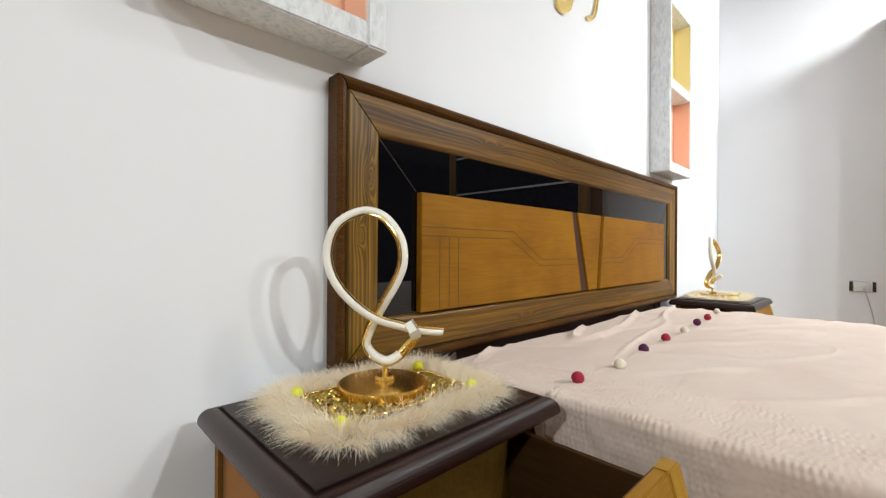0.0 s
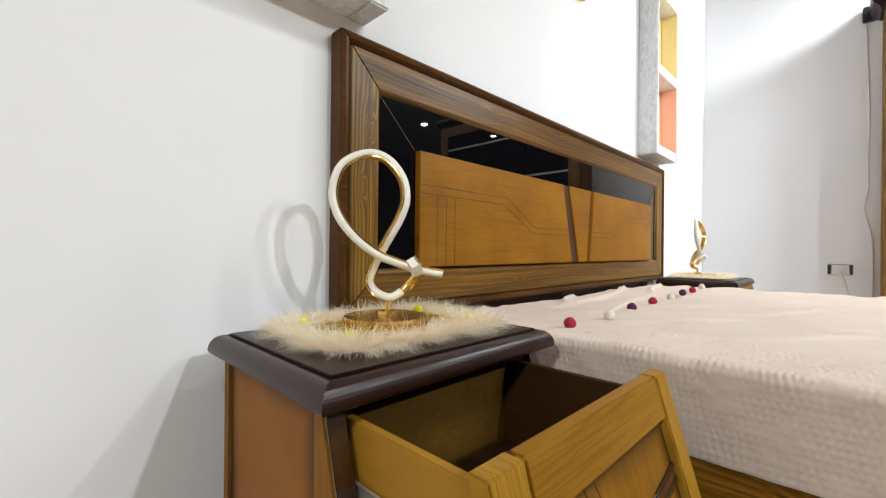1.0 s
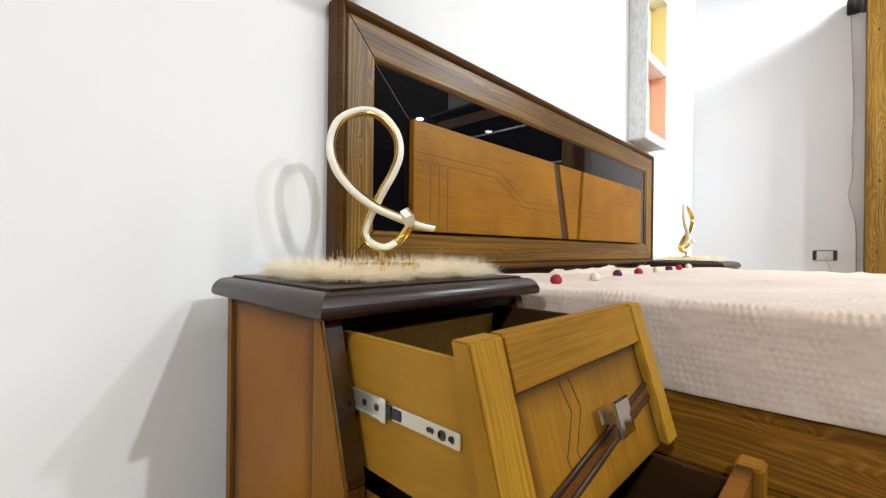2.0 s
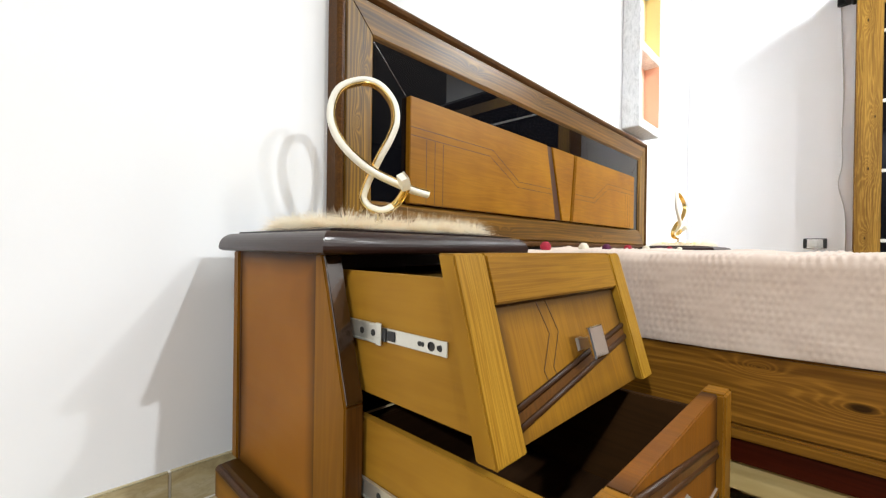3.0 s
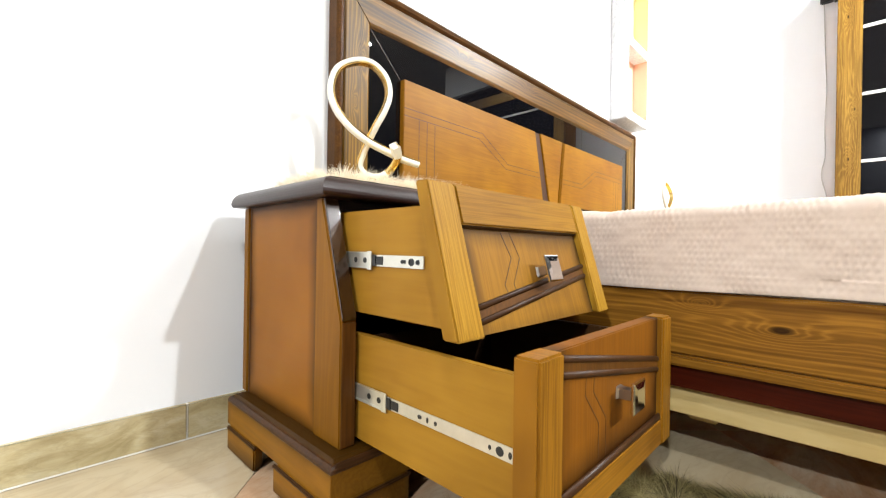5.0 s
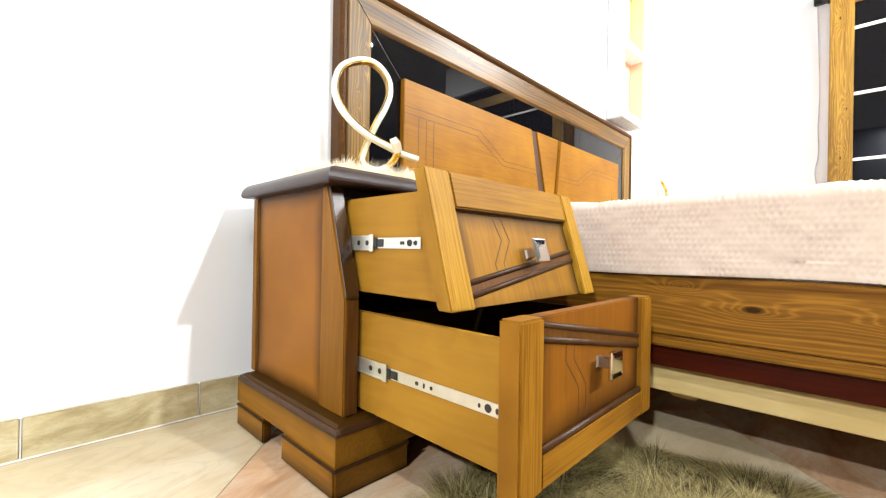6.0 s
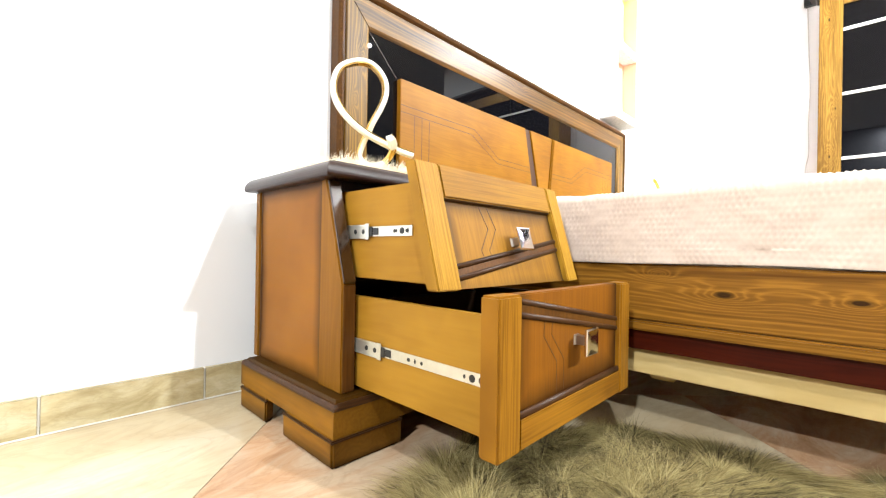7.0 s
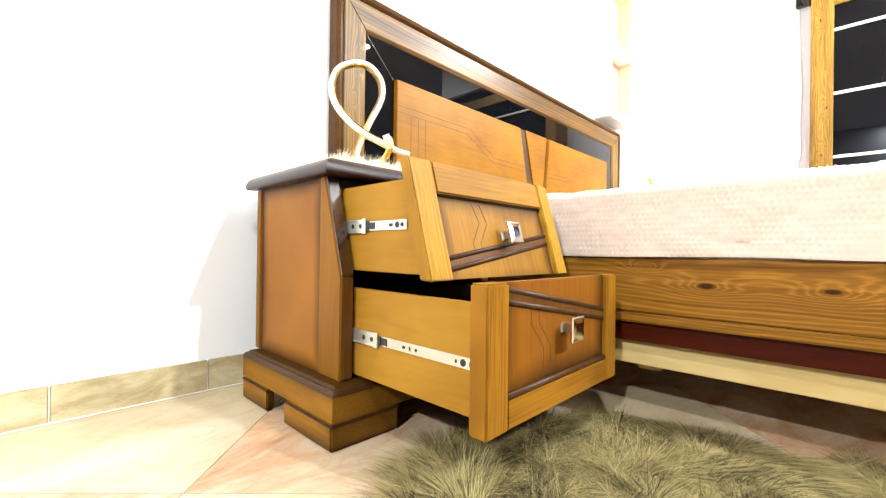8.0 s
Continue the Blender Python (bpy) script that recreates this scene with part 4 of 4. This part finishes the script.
def fur_mat(x, y, z, turn=0.0, count=20000):
    ob = thing("fur_mat", x, y, z, "cream fur trimmed mat with gold beads and yellow pompoms", "mat", "fur mats on the nightstands")
    ob.rotation_euler[2] = radians(turn)
    hx, hy = 0.128, 0.078
    piece("backing", M["fur_tip"], ob, -hx - 0.045, hx + 0.045, -hy - 0.04, hy + 0.04, 0.0, 0.004, 0.002)
    bm = bmesh.new()
    for i in range(34):
        for j in range(21):
            px, py = -hx + 0.004 + i * (2 * hx - 0.008) / 33, -hy + 0.004 + j * (2 * hy - 0.008) / 20
            m = Matrix.Translation((px + random.uniform(-1, 1) * 0.0012, py + random.uniform(-1, 1) * 0.0012, 0.006 + random.uniform(0, 0.0025))) @ Euler((random.uniform(-0.6, 0.6), random.uniform(-0.6, 0.6), random.uniform(0, 3))).to_matrix().to_4x4()
            bmesh.ops.create_cone(bm, cap_ends=True, segments=6, radius1=0.0042, radius2=0.0030, depth=0.0022, matrix=m)
    tagged(part("bead_field", bm, M["gold_bead"], ob, "gold sequins and beads"), kind="stuff")
    bm = bmesh.new()
    for a, b in (((-hx, -hy), (hx, -hy)), ((hx, -hy), (hx, hy)), ((hx, hy), (-hx, hy)), ((-hx, hy), (-hx, -hy))):
        k = int(math.hypot(b[0] - a[0], b[1] - a[1]) / 0.0065)
        for i in range(k):
            bmesh.ops.create_icosphere(bm, subdivisions=1, radius=0.0034, matrix=Matrix.Translation((a[0] + (b[0] - a[0]) * i / k, a[1] + (b[1] - a[1]) * i / k, 0.009)))
    tagged(part("bead_edging", bm, M["gold"], ob, "row of gold beads", smooth=True), kind="stuff")
    for px, py in ((-hx, -hy), (hx, -hy), (hx, hy), (-hx, hy)):
        part("corner_pompom", woolly(bmesh.new(), px, py, 0.013, 0.0105), M["yellow"], ob, "bright yellow pompom", smooth=True)
    for name, mat, num, long in (("fur_trim", M["fur_white"], count, 1.0), ("fur_underlayer", M["fur_tip"], count // 14, 0.85)):
        roots = []
        per = 4 * (hx + hy)
        while len(roots) < num:
            u = random.uniform(0, per)
            for k, (ax, ay, bx, by, nx, ny) in enumerate(((-hx, -hy, hx, -hy, 0, -1), (hx, -hy, hx, hy, 1, 0), (hx, hy, -hx, hy, 0, 1), (-hx, hy, -hx, -hy, -1, 0))):
                ln = math.hypot(bx - ax, by - ay)
                if u < ln:
                    break
                u -= ln
            f = u / ln * 1.22 - 0.11
            o = random.uniform(0.002, 0.050)
            base = Vector((ax + (bx - ax) * f + nx * o, ay + (by - ay) * f + ny * o, 0.004))
            tuft = noise.noise_vector(base * 55.0)
            cx, cy = max(0, abs(base.x) - hx) * math.copysign(1, base.x), max(0, abs(base.y) - hy) * math.copysign(1, base.y)
            out = Vector((cx, cy, 0))
            out = (out.normalized() if out.length > 0 else Vector((nx, ny, 0)))
            way = out * random.uniform(0.35, 1.0) + tuft * 0.9 + Vector((random.gauss(0, 0.3), random.gauss(0, 0.3), random.uniform(0.2, 0.8)))
            way.z = max(way.z, 0.12) if name == "fur_trim" else 0.10
            way.normalize()
            roots.append((base, way, random.uniform(0.030, 0.060) * long, random.uniform(0.15, 0.6) if o < 0.04 else random.uniform(0.25, 0.5)))
        for i, (b, w, ln, dr) in enumerate(roots):
            low = b.z + w.z * ln - dr * ln
            if low < 0.001:
                roots[i] = (b, w, ln, max(0.0, w.z + (b.z - 0.001) / ln))
        strands(name, roots, mat, ob, 0.00042)
    return ob


fur_mat(-0.014, -0.245, 0.5332, -3)
fur_mat(2.235, -0.245, 0.5332, 2, 7000)

# the ribbon of the lamp, from the tip of its tail round the large loop and the small one to its other end
LOOP = [(0.126, -0.018, 0.0935), (0.083, -0.010, 0.1005), (0.038, -0.001, 0.1135), (-0.010, 0.010, 0.1315), (-0.047, 0.031, 0.1635), (-0.070, 0.051, 0.2035), (-0.076, 0.060, 0.2485), (-0.062, 0.053, 0.2955),
        (-0.022, 0.036, 0.3200), (0.005, 0.008, 0.3105), (0.020, -0.019, 0.2735), (0.020, -0.029, 0.2335), (0.012, -0.022, 0.1985), (0.001, -0.005, 0.1635), (0.000, 0.022, 0.1315), (-0.004, 0.038, 0.1035),
        (-0.005, 0.048, 0.0775), (0.003, 0.038, 0.0575), (0.014, 0.012, 0.0475), (0.034, 0.004, 0.0535), (0.054, -0.004, 0.0725), (0.052, -0.026, 0.0965), (0.030, -0.045, 0.1185)]


def table_lamp(x, y, z, turn, label):
    ob = thing("table_lamp", x, y, z, label, "table lamp", "lamps on the nightstands")
    ob.rotation_euler[2] = radians(turn)
    bm = bmesh.new()
    disc(bm, 0, 0, 0.0, 0.018, 0.078, 64, 0.002)
    part("base", bm, M["gold"], ob, "round polished gold base")
    bm = bmesh.new()
    for i in range(72):
        a = 2 * math.pi * i / 72
        box(bm, -0.0011, 0.0011, -0.0797, -0.0777, 0.002, 0.014)
        bmesh.ops.rotate(bm, cent=(0, 0, 0), matrix=Matrix.Rotation(a, 3, "Z"), verts=bm.verts[-8:])
    part("base_fluting", bm, M["gold"], ob)
    bm = bmesh.new()
    disc(bm, 0.010, 0.008, 0.0185, 0.025, 0.018, 32, 0.002)
    disc(bm, 0.012, 0.010, 0.025, 0.044, 0.005, 20, 0.001)
    part("stem", bm, M["gold"], ob)
    path = smooth_path(LOOP, 8)
    w, front = 0.0104, Vector((-0.45, -0.89, 0))
    part("loop_channel", sweep(bmesh.new(), path, [(0.0036, -w), (0.0062, -w), (0.0070, -w + 0.0014), (0.0070, w - 0.0014), (0.0062, w), (0.0036, w)], front), M["gold"], ob, "gold channel of the loop")
    n = 10
    dome = [(0.0034 - 0.0130 * math.sin(math.pi * i / n) ** 0.5, (w - 0.0004) * math.cos(math.pi * i / n)) for i in range(n + 1)]
    part("loop_diffuser", sweep(bmesh.new(), path[:-22], dome, front), M["diffuser"], ob, "milky white light strip", smooth=True)
    part("gold_bend", sweep(bmesh.new(), path[-23:-7], dome, front), M["gold"], ob, smooth=True)
    part("end_cap", sweep(bmesh.new(), path[-8:], [(-0.0104, -0.0108), (0.0075, -0.0108), (0.0075, 0.0108), (-0.0104, 0.0108)], front), M["diffuser"], ob)
    return ob


table_lamp(-0.008, -0.223, 0.5365, 0, "gold lamp with a looped white light strip, unlit")
table_lamp(2.250, -0.224, 0.5365, 38, "gold lamp with a looped white light strip, unlit")

# ---- wardrobe and wall details ----
def wardrobe():
    x0, x1, y0, y1, h = 3.05, FAR_X - 0.013, -0.972, -2.75, 2.12
    ob = thing("wardrobe", x0, y0, 0, "tall pine wardrobe with black glass doors and pale strips", "wardrobe")
    d, w = x1 - x0, y0 - y1
    piece("side_panel", M["side"], ob, 0.03, d, -0.022, 0, 0.0, h)
    piece("side_panel", M["side"], ob, 0.03, d, -w, -w + 0.022, 0.0, h)
    piece("back_panel", M["inside_shade"], ob, d - 0.01, d, -w + 0.0225, -0.0225, 0.0, h)
    piece("plinth", M["dark_wood"], ob, 0.02, d - 0.011, -w + 0.0225, -0.0225, 0.0, 0.09)
    part("cornice", loft(bmesh.new(), -0.05, d, -w - 0.06, 0.06, [(0.045, h + 0.001), (0.035, h + 0.02), (0.012, h + 0.035), (0.0, h + 0.06), (0.0, h + 0.085)]), M["dark_wood"], ob)
    doors = 3
    dw = w / doors
    for i in range(doors):
        a, b = -i * dw - 0.0015, -(i + 1) * dw + 0.0015
        door = piece("door", M["glass"], ob, 0.012, 0.026, b + 0.01, a - 0.01, 0.10, h - 0.005, 0.001, "door with a black glass panel")
        ends = [(a - 0.115, a)] if i == 0 else [(b, b + 0.115)] if i == doors - 1 else []
        for p, q in ends:
            piece("door_stile", M["wardrobe_pine"], door, -0.002, 0.0295, p, q, 0.095, h - 0.002, 0.003)
        lo = b + (0.1155 if i == doors - 1 else 0.0)
        hi = a - (0.1155 if i == 0 else 0.0)
        for z in (0.11, h - 0.12):
            piece("door_rail", M["wardrobe_pine"], door, 0.0, 0.0115, lo, hi, z, z + 0.11, 0.002)
        for z in (0.585, 1.003, 1.42, 1.838):
            piece("strip", M["white_plastic"], door, 0.004, 0.0118, lo, hi, z - 0.010, z + 0.010, 0.002, "pale horizontal strip")
    return ob


wardrobe()

socket = thing("wall_socket", FAR_X, -0.790, 0.57, "chrome framed double wall socket with a plug in it", "socket")
piece("frame", M["chrome"], socket, -0.010, -0.0005, -0.062, 0.062, -0.036, 0.036, 0.003)
piece("insert", M["white_plastic"], socket, -0.013, -0.0105, -0.040, 0.040, -0.030, 0.030, 0.001, "white insert")
for y in (-0.052, 0.052):
    piece("side_strip", M["black_plastic"], socket, -0.0125, -0.0105, y - 0.008, y + 0.008, -0.030, 0.030, 0.001)
bm = bmesh.new()
disc(bm, 0, 0, 0, 0.03, 0.021, 24, 0.003)
plug = part("plug", bm, M["white_plastic"], socket)
plug.matrix_local = Matrix.Translation((-0.0135, -0.004, 0)) @ Matrix.Rotation(radians(-90), 4, "Y")
part("cord", sweep(bmesh.new(), smooth_path([(-0.04, -0.004, -0.005), (-0.05, -0.012, -0.03), (-0.03, -0.03, -0.10), (-0.02, -0.05, -0.2), (-0.02, -0.08, -0.42), (-0.02, -0.09, -0.55)], 8), ring_section(0.003, 6), Vector((1, 0, 0))), M["cable"], socket)

drop = [(-0.901, 2.16), (-0.911, 1.84), (-0.920, 1.55), (-0.914, 1.31), (-0.918, 1.10), (-0.901, 0.965), (-0.935, 0.775), (-0.940, 0.5), (-0.935, 0.09)]
cable = part("wall_cable", sweep(bmesh.new(), smooth_path([(FAR_X - 0.004, y, z) for y, z in drop], 8), ring_section(0.0028, 6), Vector((1, 0, 0))), M["cable"])
tagged(cable, "thin grey cable hanging down the white wall", "cable")
wall_box = part("wall_box", box(bmesh.new(), FAR_X - 0.05, FAR_X - 0.001, -0.955, -0.882, 2.15, 2.24, 0.006), M["black_plastic"])
tagged(wall_box, "dark grey box fixed high on the wall", "wall box")

# gold ornament on the wall, of which the lower ends show
orn = thing("wall_ornament", 1.0, 0, 1.69, "polished gold curved wall ornament", "wall ornament")
sec = [(-0.022, 0.0), (0.022, 0.0), (0.022, 0.010), (-0.022, 0.010)]
part("stroke", sweep(bmesh.new(), smooth_path([(-0.07, -0.003, 0.03), (-0.03, -0.003, 0.022), (0.01, -0.003, 0.05), (0.03, -0.003, 0.12), (0.02, -0.003, 0.22)], 8), sec, Vector((0, -1, 0))), M["gold"], orn)
sec2 = [(-0.008, 0.0), (0.008, 0.0), (0.008, 0.010), (-0.008, 0.010)]
part("stroke", sweep(bmesh.new(), smooth_path([(0.165, -0.003, 0.058), (0.205, -0.003, 0.072), (0.235, -0.003, 0.11), (0.25, -0.003, 0.17), (0.25, -0.003, 0.26)], 8), sec2, Vector((0, -1, 0))), M["gold"], orn)

# ---- fur rug ----
RUG = [0.29, 0.28, 0.30, 0.34, 0.39, 0.46, 0.53, 0.53, 0.53, 0.52, 0.50, 0.52, 0.58, 0.62, 0.66, 0.68, 0.66, 0.60, 0.56, 0.54, 0.50, 0.45, 0.39, 0.33]


def rug_radius(a):
    u = (a / (2 * math.pi) * len(RUG)) % len(RUG)
    i = int(u)
    return RUG[i] + (RUG[(i + 1) % len(RUG)] - RUG[i]) * (u - i)


def fur_rug(cx, cy, count=150000):
    ob = thing("fur_rug", cx, cy, 0.0005, "shaggy olive brown fur rug on the floor", "rug")
    bm = bmesh.new()
    outline = [((rug_radius(a) - 0.035) * math.cos(a), (rug_radius(a) - 0.035) * math.sin(a)) for a in [2 * math.pi * i / 72 for i in range(72)]]
    prism(bm, outline, 2, 0.0, 0.006)
    part("backing", bm, M["rug_back"], ob)
    roots = []
    while len(roots) < count:
        a = random.uniform(0, 2 * math.pi)
        r = math.sqrt(random.random()) * (rug_radius(a) - 0.035)
        base = Vector((r * math.cos(a), r * math.sin(a), 0.006))
        swirl = noise.noise_vector(base * 5.0 + Vector((3, 1, 0)))
        clump = noise.noise_vector(base * 24.0)
        way = Vector((0.5, -0.25, 0)) + swirl * 1.6 + clump * 1.3 + base.normalized() * (0.9 * (r / rug_radius(a)) ** 5) + Vector((random.gauss(0, 0.10), random.gauss(0, 0.10), 0))
        way.z = random.uniform(0.03, 0.13) + 0.16 * clump.z
        way.normalize()
        way.z = max(way.z, 0.05)
        ln = random.uniform(0.055, 0.115)
        roots.append((base, way, ln, min(random.uniform(0.05, 0.3), way.z)))
    strands("fur_coat", roots, M["fur_rug"], ob, 0.00030)
    return ob


fur_rug(0.0, -1.10)

# ---- skirting and floor tiles ----
skirt = tagged(new("baseboard"), "beige marble skirting tiles along the wall", "baseboard", kind="structure")
piece("joint_bed", M["sealant"], skirt, LEFT_X, FAR_X, -0.0108, -0.0004, 0.0003, 0.0755, 0.0)
piece("sealant_line", M["sealant"], skirt, LEFT_X, FAR_X - 0.013, -0.0155, -0.0122, 0.0004, 0.0035, 0.001)
x = -0.327 - 0.285 * 9
while x < FAR_X - 0.01:
    piece("skirting_tile", M["skirting"], skirt, max(x, LEFT_X) + 0.0011, min(x + 0.285, FAR_X) - 0.0011, -0.012, -0.0005, 0.0005, 0.076, 0.0012)
    x += 0.285
y = -0.0125
while y > -2.79:
    piece("skirting_tile", M["skirting"], skirt, FAR_X - 0.012, FAR_X - 0.0005, max(y - 0.285, -2.8) + 0.0006, y - 0.0006, 0.0005, 0.076, 0.0012)
    y -= 0.285


def clip(poly, axis, limit, keep_less):
    out = []
    for p, q in zip(poly, poly[1:] + poly[:1]):
        pin, qin = (p[axis] <= limit) == keep_less, (q[axis] <= limit) == keep_less
        if pin:
            out.append(p)
        if pin != qin:
            t = (limit - p[axis]) / (q[axis] - p[axis])
            out.append((p[0] + (q[0] - p[0]) * t, p[1] + (q[1] - p[1]) * t))
    return out


TILE, A0, C0 = 0.5, 0.033, -0.95
half = math.sqrt(0.5)
for i in range(-16, 17):
    for j in range(-20, 21):
        # u = (x + y) / sqrt 2, v = (y - x) / sqrt 2
        u0, v0 = C0 * half + i * TILE, A0 * half + j * TILE
        e = 0.0008
        poly = [((u - v) * half, (u + v) * half) for u, v in ((u0 + e, v0 + e), (u0 + TILE - e, v0 + e), (u0 + TILE - e, v0 + TILE - e), (u0 + e, v0 + TILE - e))]
        for axis, limit, less in ((0, FAR_X - 0.013, True), (0, LEFT_X + 0.001, False), (1, -0.0125, True), (1, BACK_Y + 0.001, False)):
            poly = clip(poly, axis, limit, less) if len(poly) > 2 else poly
        if len(poly) > 2:
            part("tile", prism(bmesh.new(), poly, 2, -0.0029, 0.0), M["tile_pink"] if (i + j) % 2 else M["tile_cream"], floor)
